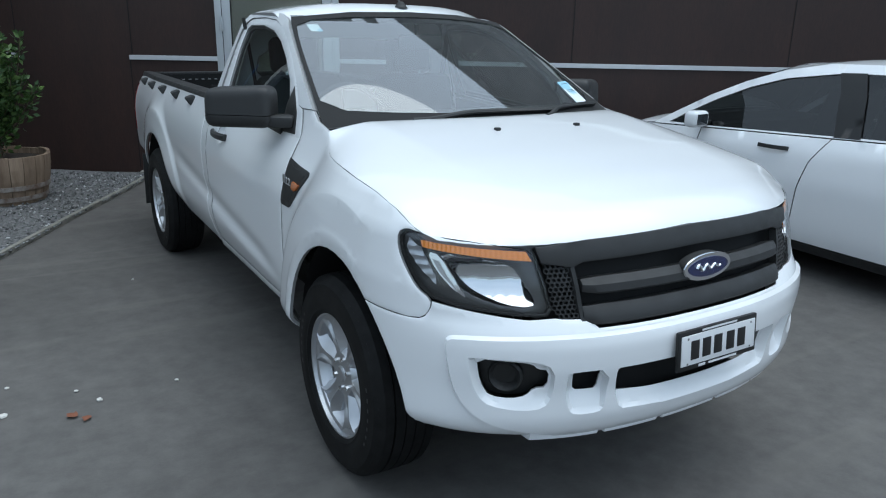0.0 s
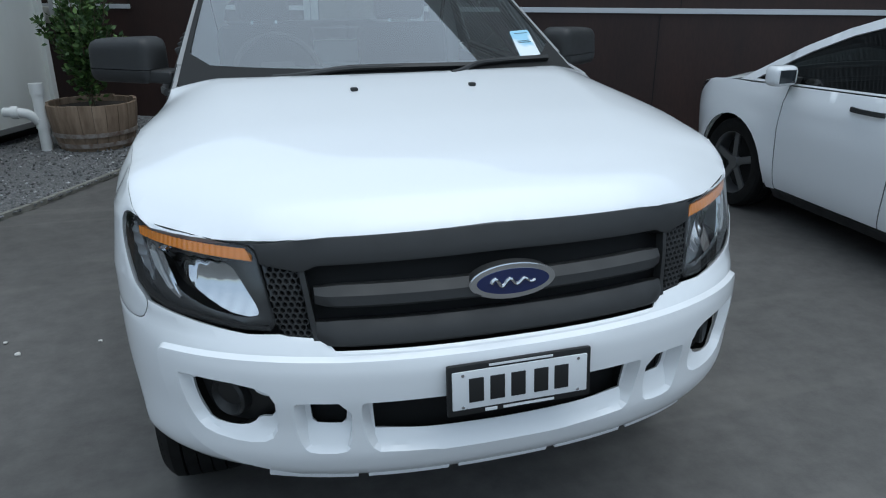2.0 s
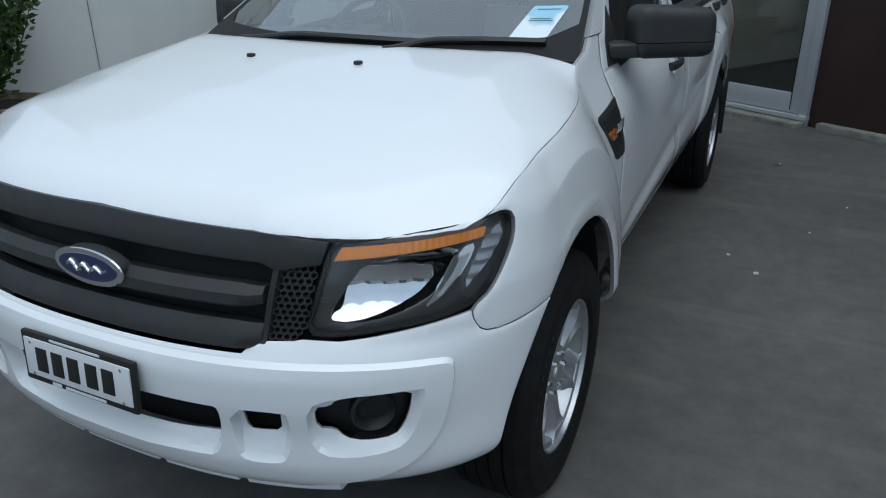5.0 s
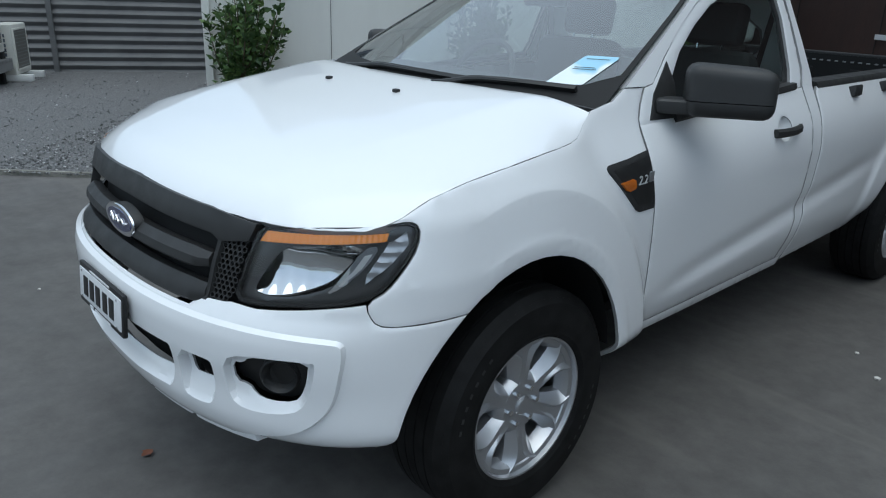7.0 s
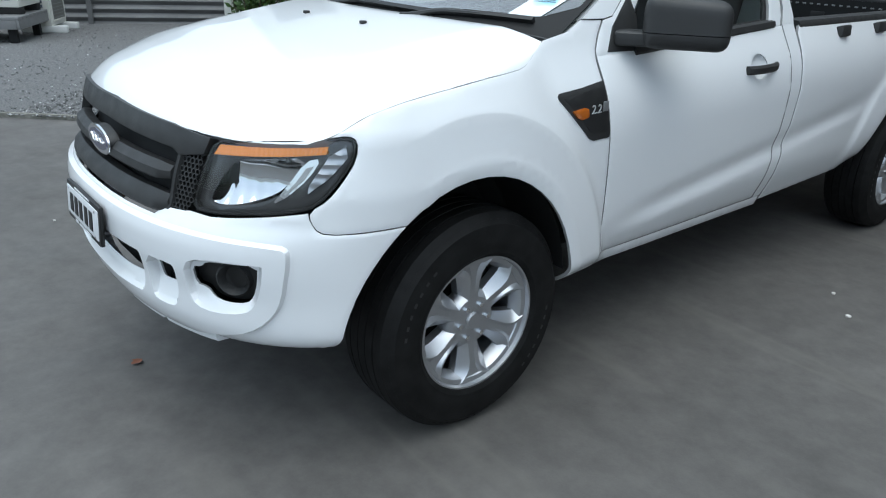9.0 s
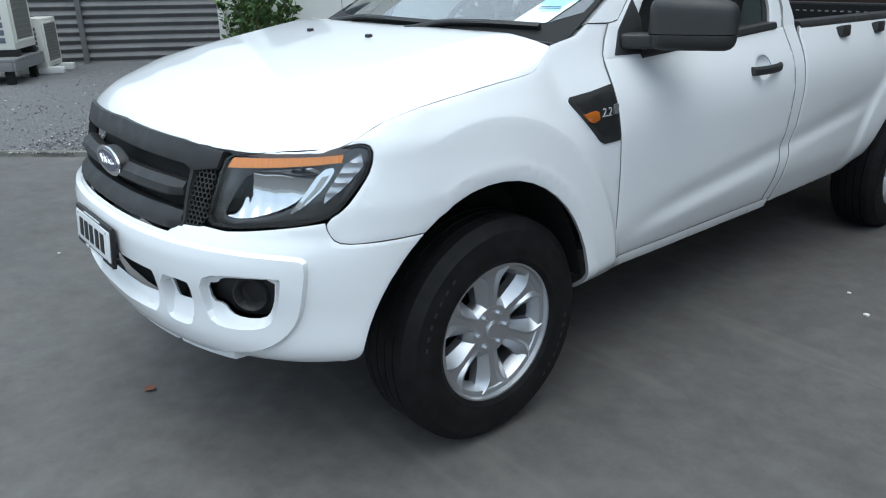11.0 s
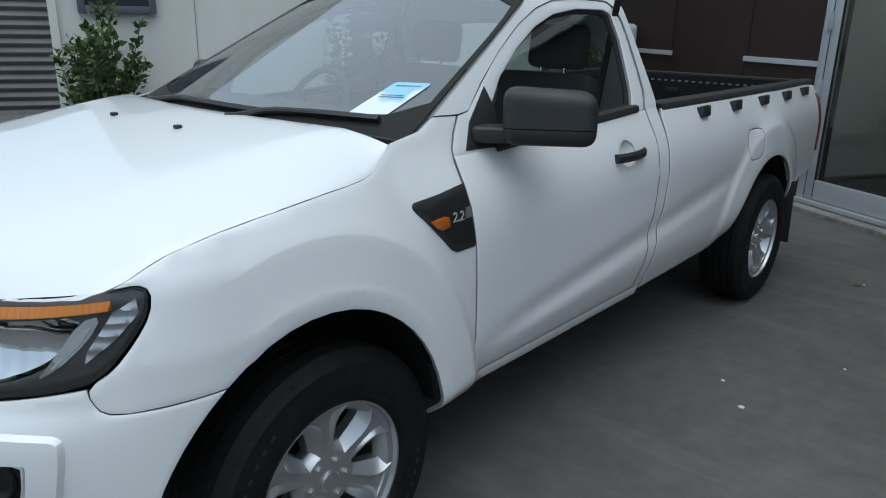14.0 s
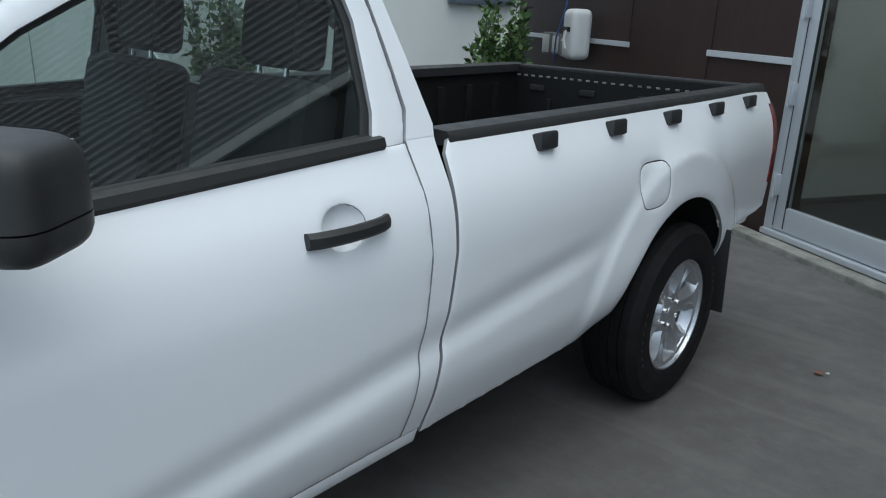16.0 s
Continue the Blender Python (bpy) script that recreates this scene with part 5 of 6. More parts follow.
    part("mirror_sail", sail, M_BLACK, mr)

# washer jets, wipers, cowl, aerial, sticker
for s in (1, -1):
    part("washer_jet", bm_box(0.022, 0.020, 0.012, pose(s * 0.197, -0.03, hood_z(0.197, -0.03) + 0.004), 0.004), M_BLACK, truck)
part("cowl", bm_sweep([-0.74 + 1.48 * i / 30 for i in range(31)], lambda x: [(x, 0.155 + 0.19 * (x / 0.74) ** 2 + dy, 1.262 - 0.03 * (abs(x) / 0.74) ** 3 + dz) for dy, dz in ((-0.01, -0.02), (-0.01, 0.006), (0.05, 0.012), (0.08, 0.008), (0.08, -0.02))]), M_BLACK, truck)
for x0, xm, x1 in ((-0.43, -0.14, 0.28), (0.18, 0.32, 0.64)):
    arm = []
    for i in range(14):
        x = x0 + (x1 - x0) * i / 13
        p = screen(x, 1.258 + 0.020 * sstep(x0, xm, x) + 0.006 * math.sin(i / 13 * math.pi))
        arm.append((p[0], p[1] - 0.018, p[2] + 0.012))
    wp = part("wiper", bm_tube(arm[:9], 0.0115, 8, 0.008), M_BLACK, truck)
    blade = [(x, y, z - 0.004) for x, y, z in arm[3:]]
    part("wiper_blade", bm_sweep(blade, lambda q: [(q[0], q[1] - 0.010, q[2] + 0.004), (q[0], q[1] + 0.002, q[2] + 0.015), (q[0], q[1] + 0.010, q[2] - 0.004), (q[0], q[1] + 0.002, q[2] - 0.010)]), M_INK, wp)
part("aerial", merge(bm_cyl(0.035, 0.012, 0.03, 20, pose(0, 1.13, roof_z(0, 1.13) + 0.012)), bm_tube([(0, 1.13, roof_z(0, 1.13) + 0.02), (0, 1.35, roof_z(0, 1.13) + 0.14)], 0.004, 6)), M_BLACK, truck)
M_STICK = material("sticker_paper", (0.72, 0.80, 0.82), 0.5)
put_in(M_STICK, "Base Color", ramp(M_STICK, noise_of(M_STICK, 9, 1), [(0.42, (0.35, 0.62, 0.78)), (0.55, (0.80, 0.86, 0.87))]))


def sticker(pts, parent, off=-0.004):
    return panel(pts, lambda x, z: (x, screen(x, z)[1] + off, z - off * 0.4), step=0.03, thick=0.001, lip=0)


st = part("windscreen_sticker", sticker([(0.520, 1.299), (0.524, 1.294), (0.622, 1.294), (0.628, 1.299), (0.642, 1.372), (0.638, 1.378), (0.545, 1.378), (0.539, 1.373)], wscreen), M_STICK, wscreen, "pale blue and white sales sticker")
for k, (xa, xb, zz) in enumerate(((0.556, 0.625, 1.368), (0.550, 0.612, 1.343), (0.550, 0.618, 1.338))):
    part("sticker_line", sticker([(xa, zz), (xb, zz), (xb, zz + 0.0008), (xa, zz + 0.0008)], wscreen, -0.0075), M_INK, st)
part("service_sticker", sticker([(-0.535, 1.60), (-0.485, 1.60), (-0.485, 1.63), (-0.535, 1.63)], wscreen, 0.012), M_STICK, wscreen)
# cabin
part("dashboard", bm_sweep([-0.68 + 1.36 * i / 10 for i in range(11)], lambda x: [(x, 0.36, 1.10), (x, 0.42, 1.235), (x, 0.60, 1.262), (x, 0.80, 1.235), (x, 0.88, 1.12), (x, 0.80, 0.85), (x, 0.40, 0.85)]), M_DASH, truck)
for x in (-0.36, 0.36):
    seat = root("seat", "", "")
    seat.parent = truck
    part("seat_cushion", bm_box(0.52, 0.50, 0.20, pose(x, 1.30, 0.84), 0.06, 3), M_SEAT, seat)
    part("seat_back", bm_box(0.48, 0.15, 0.58, pose(x, 1.60, 1.07, -12), 0.06, 3), M_SEAT, seat)
    part("headrest", bm_box(0.27, 0.11, 0.19, pose(x, 1.715, 1.462, -8), 0.045, 3), M_SEAT, seat)
    for dx in (-0.06, 0.06):
        part("headrest_post", bm_cyl(0.007, 0.007, 0.12, 8, pose(x + dx, 1.675, 1.37, -8)), M_CHROME, seat)
wheel_s = part("steering_wheel", bm_lathe([(0.18 + 0.015 * math.cos(a), 0.015 * math.sin(a)) for a in [k * math.pi / 4 for k in range(8)]], 36, "Z", True, m=pose(-0.36, 0.93, 1.19, 62)), M_DASH, truck)
part("steering_boss", bm_box(0.15, 0.12, 0.05, pose(-0.36, 0.94, 1.185, 62), 0.02), M_DASH, wheel_s)
for a in (-0.3, math.pi + 0.3, math.pi / 2 * 3):
    part("steering_spoke", bm_box(0.16, 0.035, 0.018, pose(-0.36, 0.93, 1.19, 62) @ Matrix.Rotation(a, 4, "Z") @ Matrix.Translation((0.10, 0, 0)), 0.006), M_DASH, wheel_s)
part("rear_view_mirror", merge(bm_box(0.24, 0.03, 0.07, pose(0, 0.93, 1.552), 0.02), bm_tube([(0, 0.94, 1.56), (0, 0.965, 1.60), (0, 0.965, 1.635)], 0.010, 8)), M_DASH, truck)
part("headliner", bm_box(1.10, 0.62, 0.02, pose(0, 1.45, 1.655)), M_LIGHTTRIM, truck)
for s in (1, -1):
    part("door_trim", panel([(0.62, 0.6), (1.70, 0.6), (1.70, 1.20), (0.66, 1.165)], lambda y, z: (s * 0.70, y, z), step=0.2, thick=0.02, flip=s > 0), M_DASH, truck)
    part("seat_belt", bm_box(0.004, 0.05, 0.55, pose(s * 0.60, 1.70, 1.38, 0, s * 8)), M_INK, truck)
# ---- tubs and shrubs ----
def half_barrel(m):
    tub = root("barrel_planter", "weathered half wine barrel planter on the gravel", "planter", m, "planters along the white wall")
    n = 22
    rng = random.Random(2)
    for i in range(n):
        a0, a1 = 2 * math.pi * i / n, 2 * math.pi * (i + 1) / n - 0.012
        top = 0.43 + rng.uniform(-0.008, 0.008)

        def sec(t):
            z = top * t
            r = 0.335 + 0.075 * math.sin(min(1.0, t * 1.05) * math.pi / 2)
            out = []
            for a in (a0, (a0 + a1) / 2, a1):
                out.append((r * math.cos(a), r * math.sin(a), z))
            for a in (a1, a0):
                out.append(((r - 0.03) * math.cos(a), (r - 0.03) * math.sin(a), z))
            return out
        part("stave", bm_sweep([0, 0.25, 0.5, 0.75, 1.0], sec), M_WOOD, tub, smooth=False)
    for z in (0.055, 0.155):
        r = 0.335 + 0.075 * math.sin(z / 0.43 * 1.05 * math.pi / 2)
        part("hoop", bm_lathe([(r + 0.001, z - 0.02), (r + 0.006, z - 0.02), (r + 0.010, z + 0.02), (r + 0.004, z + 0.02)], 44, "Z", True), M_HOOP, tub)
    so = bmesh.new()
    bmesh.ops.create_circle(so, cap_ends=True, segments=32, radius=0.385)
    so.transform(pose(0, 0, 0.37))
    part("soil", so, M_SOIL, tub)
    return tub


def shrub(seed, m, h, spread, stems, leaves, bushy=0.12, leaf_size=0.06):
    rng = random.Random(seed)
    ob = root("potted_shrub", "glossy dark green shrub growing in a half barrel", "shrub", m, "shrubs along the white wall")
    tr = bmesh.new()
    vs, fs = [], []

    def leaf(p, d, size):
        d = d.normalized()
        side_v = d.cross(Vector((rng.uniform(-1, 1), rng.uniform(-1, 1), rng.uniform(-1, 1)))).normalized()
        up = side_v.cross(d).normalized()
        k = len(vs)
        w = size * 0.29
        for a, b, c in ((0, 0, 0), (0.45, 1, 0.10), (1.0, 0, -0.06), (0.45, -1, 0.10), (0.5, 0, 0)):
            vs.append(p + d * (a * size) + side_v * (b * w) + up * (c * size))
        fs.append((k, k + 4, k + 1))
        fs.append((k + 1, k + 4, k + 2))
        fs.append((k + 4, k + 3, k + 2))
        fs.append((k, k + 3, k + 4))
    merge(tr, bm_tube([(0, 0, 0.3), (0.01, 0.01, 0.55), (0, 0.02, 0.8)], 0.022, 8, 0.015))
    for s in range(stems):
        a = rng.uniform(0, 6.283)
        top = Vector((math.cos(a) * spread * rng.uniform(0.15, 1.0), math.sin(a) * spread * rng.uniform(0.15, 1.0), h * rng.uniform(0.62, 1.0)))
        base = Vector((rng.uniform(-0.03, 0.03), rng.uniform(-0.03, 0.03), rng.uniform(0.42, 0.75)))
        mid = base.lerp(top, 0.5) + Vector((math.cos(a) * 0.09, math.sin(a) * 0.09, -0.05))
        pts = [base * (1 - t) ** 2 + mid * 2 * t * (1 - t) + top * t * t for t in [i / 7 for i in range(8)]]
        merge(tr, bm_tube(pts, 0.008, 5, 0.003))
        per = leaves // stems
        for i in range(per):
            t = (i + rng.random()) / per
            p = base * (1 - t) ** 2 + mid * 2 * t * (1 - t) + top * t * t
            g = Vector((rng.gauss(0, 1), rng.gauss(0, 1), rng.gauss(0.35, 0.7))).normalized()
            off = rng.random() ** 1.3 * bushy * (1.15 - 0.85 * t)
            leaf(p + g * off, g + Vector((0, 0, 0.35)), leaf_size * rng.uniform(0.75, 1.3))
    part("stem", tr, M_BARK, ob)
    me = bpy.data.meshes.new("foliage")
    me.from_pydata([tuple(v) for v in vs], [], fs)
    me.materials.append(M_LEAF)
    for p in me.polygons:
        p.use_smooth = True
    part("foliage", me, None, ob)
    return ob


tub0 = half_barrel(pose(-1.84, 5.46, 0.02))
copy_thing(tub0, pose(-3.12, 3.66, 0.02, 0, 0, 50))
copy_thing(tub0, pose(-4.22, 1.66, 0.02, 0, 0, 120))
shrub(3, pose(-1.84, 5.46, 0.02), 1.62, 0.38, 26, 3200)
shrub(8, pose(-3.12, 3.66, 0.02), 1.62, 0.34, 26, 3400)
shrub(12, pose(-4.22, 1.66, 0.02), 1.68, 0.47, 20, 2100, 0.095, 0.070)

# drain pipe by the white wall
pipe = root("drain_pipe", "white plastic drain pipe with a side branch at the wall", "pipe", pose(-2.27, 5.33, 0))
part("upright", bm_tube([(0, 0, 0), (0, 0, 0.62)], 0.052, 18), M_PVC, pipe)
part("collar", bm_cyl(0.062, 0.062, 0.10, 20, pose(0, 0, 0.60)), M_PVC, pipe)
part("collar", bm_cyl(0.060, 0.060, 0.09, 20, pose(0, 0, 0.28)), M_PVC, pipe)
part("branch", bm_tube([(0, 0, 0.26), (-0.05, -0.02, 0.33), (-0.10, -0.04, 0.38), (-0.19, -0.06, 0.40), (-0.30, -0.02, 0.40)], 0.045, 16), M_PVC, pipe)
part("collar", bm_lathe([(0.048, -0.03), (0.060, -0.03), (0.060, 0.03), (0.048, 0.03)], 20, "X", True, m=pose(-0.20, -0.06, 0.40)), M_PVC, pipe)

# windows of the white building
M_WINF = material("slate_window_frame", (0.10, 0.115, 0.14), 0.5)
M_WING = material("window_dark_glass", (0.03, 0.035, 0.04), 0.08, 0, 0.5)
for k, x in enumerate((0.55, 4.88)):
    wn = tagged(root("window_%d" % (k + 1), "small slate-framed window in the white wall", "window", WW @ pose(x, 0, 2.0)), kind="structure")
    for dx, dz, sx, sz in ((-0.29, 0, 0.06, 0.86), (0.29, 0, 0.06, 0.86), (0, 0.40, 0.52, 0.06), (0, -0.40, 0.52, 0.06)):
        part("window_frame", bm_box(sx, 0.06, sz, pose(dx, -0.035, dz), 0.005), M_WINF, wn)
    part("pane", bm_box(0.52, 0.012, 0.74, pose(0, -0.016, 0)), M_WING, wn)

# white hose box and meter boxes on the brown wall
hose = root("wall_hose_box", "white rounded plastic hose box on the brown wall", "hose box", WALL @ pose(-2.92, -0.17, 1.315))
part("casing", bm_box(0.25, 0.24, 0.50, None, 0.085, 4), M_PVC, hose)
part("front_slot", bm_box(0.15, 0.02, 0.05, pose(0, -0.115, 0.05), 0.008), M_INK, hose)
part("lever", bm_tube([(0.0, -0.125, 0.04), (0.0, -0.145, -0.05), (0.02, -0.135, -0.14)], 0.014, 8), M_PVC, hose)
M_HOSE = material("blue_hose", (0.05, 0.12, 0.35), 0.4)
part("hose", bm_tube([(-0.16, 0.05, 1.2), (-0.17, 0.03, 0.6), (-0.24, -0.04, 0.2), (-0.36, -0.05, -0.05), (-0.40, -0.04, -0.3)], 0.009, 8), M_HOSE, hose)
for x, z, w, h, mt in ((-3.48, 1.19, 0.16, 0.22, M_FENCE), (-3.30, 1.16, 0.14, 0.18, M_ACWHITE), (-3.72, 1.19, 0.18, 0.24, M_FENCE)):
    bx = root("meter_box", "small grey plastic service box on the brown wall", "service box", WALL @ pose(x, -0.06, z), "service boxes")
    part("box_body", bm_box(w, 0.12, h, None, 0.012), mt, bx)
    part("box_lid", bm_box(w * 0.86, 0.012, h * 0.8, pose(0, -0.064, 0), 0.004), M_ACWHITE if mt is M_FENCE else M_FENCE, bx)

# heat pump units: the front looks along local -y, the vented side to local -x
def heat_pump(m, w, h, d, label):
    u = root("heat_pump", label, "heat pump", m, "heat pump units")
    part("casing", bm_box(w, d, h, pose(0, 0, h / 2), 0.025), M_ACWHITE, u)
    for dx, dz, sx, sz in ((-0.40, 0, 0.04, 0.84), (0.40, 0, 0.04, 0.84), (0, 0.40, 0.76, 0.04), (0, -0.40, 0.76, 0.04)):
        part("grille_frame", bm_box(w * sx, 0.02, h * sz, pose(w * dx, -d / 2 - 0.006, h * (0.5 + dz)), 0.006), M_ACWHITE, u)
    part("grille_panel", bm_box(w * 0.76, 0.012, h * 0.76, pose(0, -d / 2 - 0.002, h / 2)), M_ACGRILLE, u)
    for i in range(11):
        part("grille_slat", bm_box(w * 0.76, 0.008, 0.008, pose(0, -d / 2 - 0.011, h * (0.16 + 0.068 * i))), M_FENCE, u)
    for i in range(8):
        for dy in (-0.02, 0.07):
            part("side_vent", bm_box(0.012, 0.075, h * 0.065, pose(-w / 2 - 0.002, dy, h * (0.12 + 0.095 * i)), 0.003), M_WINF, u)
    part("badge", bm_box(0.10, 0.006, 0.03, pose(w * 0.44, -d / 2 - 0.001, h * 0.72), 0.002), M_ACRED, u)
    reach = 0.36 if h < 1 else 0.02
    for dx in (-w * 0.40, w * 0.36):
        part("foot", bm_box(0.13, d + reach, 0.10, pose(dx, -0.05 * reach, -0.045), 0.015), M_PVC if h < 1 else M_DARK, u)
    return u


M_ACGRILLE = material("grey_fan_grille", (0.16, 0.155, 0.14), 0.6)
M_ACRED = material("faded_red_badge", (0.40, 0.10, 0.07), 0.5)
heat_pump(pose(-10.74, 1.27, 0.12, 0, 0, 150), 0.72, 0.72, 0.30, "cream heat pump unit on white concrete feet")
heat_pump(pose(-10.05, 0.75, 0.47, 0, 0, 150), 0.84, 1.10, 0.34, "large cream heat pump unit on a raised deck")
dk = root("deck", "weathered grey timber deck edge", "deck", pose(-10.05, 0.75, 0, 0, 0, 150))
for i in range(8):
    part("deck_board", bm_box(0.143, 2.3, 0.04, pose(-0.70 + 0.149 * i, 0.90, 0.358), 0.004), M_FENCE, dk)
part("deck_fascia", bm_box(1.18, 0.035, 0.12, pose(-0.18, -0.232, 0.276), 0.004), M_FENCE, dk)
part("deck_fascia", bm_box(0.035, 2.2, 0.12, pose(-0.752, 0.89, 0.276), 0.004), M_FENCE, dk)
# posts coloured near black to paint in the deep shade below the deck
for x in (-0.62, 0.30):
    for y in (-0.1, 1.8):
        part("deck_post", bm_box(0.1, 0.1, 0.34, pose(x, y, 0.17), 0.006), M_DARK, dk)

# ---- white hatchback beside the pickup: local y runs to its nose ----
CAR = pose(3.75, 1.98, 0, 0, 0, -2.0)
car = root("hatchback_car", "white five-door hatchback parked facing the brown wall", "car", CAR)
CP = [(0.18, 0.80), (0.26, 0.865), (0.36, 0.885), (0.50, 0.900), (0.66, 0.912), (0.76, 0.905), (0.86, 0.892), (0.93, 0.872), (0.98, 0.845), (1.20, 0.745), (1.38, 0.652), (1.46, 0.585)]
C_ARCHF, C_ARCHR = (0.0, 0.30, 0.352, 0.375), (-2.65, 0.30, 0.352, 0.375)


def car_x(y, z):
    v = smooth_table(CP, z, 0.02)
    v -= 0.42 * max(0.0, y - 0.28) ** 2 / 0.36 + 0.10 * max(0.0, -2.6 - y) ** 2
    r = math.hypot(y / 0.36, (z - 0.30) / 0.385)
    v += 0.018 * math.exp(-((r - 1) / 0.2) ** 2) * sstep(0.25, 0.4, z)
    v += 0.008 * math.exp(-((z - 0.80 - 0.03 * (-y)) / 0.02) ** 2) * (1 if y < 0 else 0)
    return v


def car_side(y, z):
    return (-car_x(y, z), y, z)


def cbelt(y):
    return 0.905 - 0.045 * min(0.0, y - 0.15) if y < 0.15 else 0.905


for mir in (False, True):
    sd = dict(step=0.05, flip=True, mirror=mir, lip=0.0)
    ar = arch_pts(C_ARCHF, 0.23, 18)
    o = [(-0.45, 0.24), (-0.45, 0.5), (-0.455, 0.72), (-0.47, 0.86), (-0.475, cbelt(-0.47) - 0.008), (-0.1, 0.905), (0.16, 0.898), (0.30, 0.882), (0.45, 0.842), (0.58, 0.785), (0.70, 0.715)]
    o += [(0.78, 0.66), (0.82, 0.55), (0.84, 0.40), (0.82, 0.24)]
    o += [(p[0], p[1]) for p in ar[::-1]]
    part("front_wing", panel(o, car_side, **sd), M_WHITE, car)
    d1 = [(-0.458, 0.25), (-1.33, 0.25), (-1.36, 0.45), (-1.38, 0.62), (-1.43, 0.80), (-1.54, cbelt(-1.54) - 0.008), (-0.483, cbelt(-0.483) - 0.008), (-0.478, 0.86), (-0.463, 0.72), (-0.458, 0.5)]
    fd_ = part("front_door", panel(d1, car_side, **sd), M_WHITE, car)
    ar2 = arch_pts(C_ARCHR, 0.25, 18)
    d2 = [(-1.338, 0.25)] + [(p[0], p[1]) for p in ar2[::-1]] + [(-3.2, 0.28), (-3.42, 0.45), (-3.42, 0.9), (-3.2, 1.04), (-2.6, cbelt(-2.6) - 0.006), (-1.548, cbelt(-1.54) - 0.008), (-1.438, 0.80), (-1.388, 0.62), (-1.368, 0.45)]
    part("rear_side", panel(d2, car_side, **sd), M_WHITE, car)
    part("sill_skirt", panel([(-0.40, 0.17), (-2.3, 0.17), (-2.3, 0.236), (-0.40, 0.236)], car_side, **sd), M_BLACK, car)
    gh = [(0.02, 0.908), (-0.17, 1.02), (-0.43, 1.165), (-0.70, 1.288), (-0.97, 1.380), (-1.3, 1.443), (-1.8, 1.452), (-2.4, 1.41), (-2.9, 1.30), (-3.15, 1.16), (-3.2, 1.05), (-2.6, cbelt(-2.6)), (-1.4, cbelt(-1.4)), (-0.36, cbelt(-0.36))]
    w1 = [(-0.14, 0.932), (-0.28, 1.02), (-0.50, 1.138), (-0.76, 1.252), (-1.02, 1.330), (-1.42, 1.386), (-1.49, 1.25), (-1.57, cbelt(-1.55) + 0.012), (-0.6, cbelt(-0.6) + 0.010)]
    w2 = [(-1.69, cbelt(-1.69) + 0.012), (-1.61, 1.25), (-1.54, 1.390), (-1.9, 1.392), (-2.35, 1.35), (-2.62, 1.27), (-2.72, 1.10), (-2.5, cbelt(-2.5) + 0.012)]
    part("cab_frame", panel(gh, car_side, [w1, w2], **sd), M_WHITE, car)
    part("side_window", panel(w1, lambda y, z: (-car_x(y, z) + 0.012, y, z), step=0.12, thick=0.003, flip=True, mirror=mir, lip=0), M_CARGLASS, fd_)
    part("rear_side_window", panel(w2, lambda y, z: (-car_x(y, z) + 0.012, y, z), step=0.12, thick=0.003, flip=True, mirror=mir, lip=0), M_CARGLASS, car)
    part("pillar_trim", panel([(-1.40, 1.388), (-1.47, 1.25), (-1.55, cbelt(-1.55) + 0.004), (-1.73, cbelt(-1.73) + 0.004), (-1.65, 1.25), (-1.58, 1.395)], lambda y, z: (-car_x(y, z) - 0.002, y, z), step=0.05, thick=0.01, flip=True, mirror=mir, lip=0), M_INK, car)
    s = 1 if mir else -1
    part("door_handle", bm_sweep([-1.03 - 0.24 * i / 8 for i in range(9)], lambda y: [(s * (car_x(y, 0.865) + v[0] + 0.02 * math.sin((y + 1.27) / 0.24 * math.pi) ** 0.5 if 0 < (y + 1.27) / 0.24 < 1 else s * 0 + s * (car_x(y, 0.865) + v[0]) * s), y, 0.865 - 0.008 * y + v[1]) for v in ((0, 0.014), (0.014, 0.014), (0.016, -0.012), (0, -0.014))]), M_BLACK, fd_)
    mm = root("wing_mirror", "", "")
    mm.parent = car
    part("mirror_shell", bm_box(0.18, 0.12, 0.125, pose(s * 0.985, -0.52, 1.0, 0, 0, -8 * s), 0.045, 5), M_WHITE, mm)
    part("mirror_glass", bm_box(0.125, 0.006, 0.080, pose(s * 0.985, -0.581, 1.0, 0, 0, -8 * s), 0.002), M_WING, mm)
    part("mirror_foot", bm_box(0.14, 0.07, 0.04, pose(s * 0.88, -0.50, 0.965), 0.012), M_INK, mm)
    hl = [(0.36, 0.862), (0.46, 0.836), (0.58, 0.782), (0.69, 0.715), (0.74, 0.65), (0.64, 0.68), (0.50, 0.765)]
    part("headlamp", panel(hl, lambda y, z: (-car_x(y, z) - 0.004, y, z), step=0.04, thick=0.02, flip=True, mirror=mir, lip=0), M_WING, car)


def chood(x, y):
    e = 1.0 - (abs(x) / 0.86) ** 2.6
    z = smooth_table([(-0.25, 1.03), (0.0, 1.01), (0.35, 0.945), (0.62, 0.84), (0.78, 0.72), (0.86, 0.58)], y, 0.04)
    return (x, y, z - 0.09 * (1 - e) - 0.012 * sstep(0.2, 0.5, y))


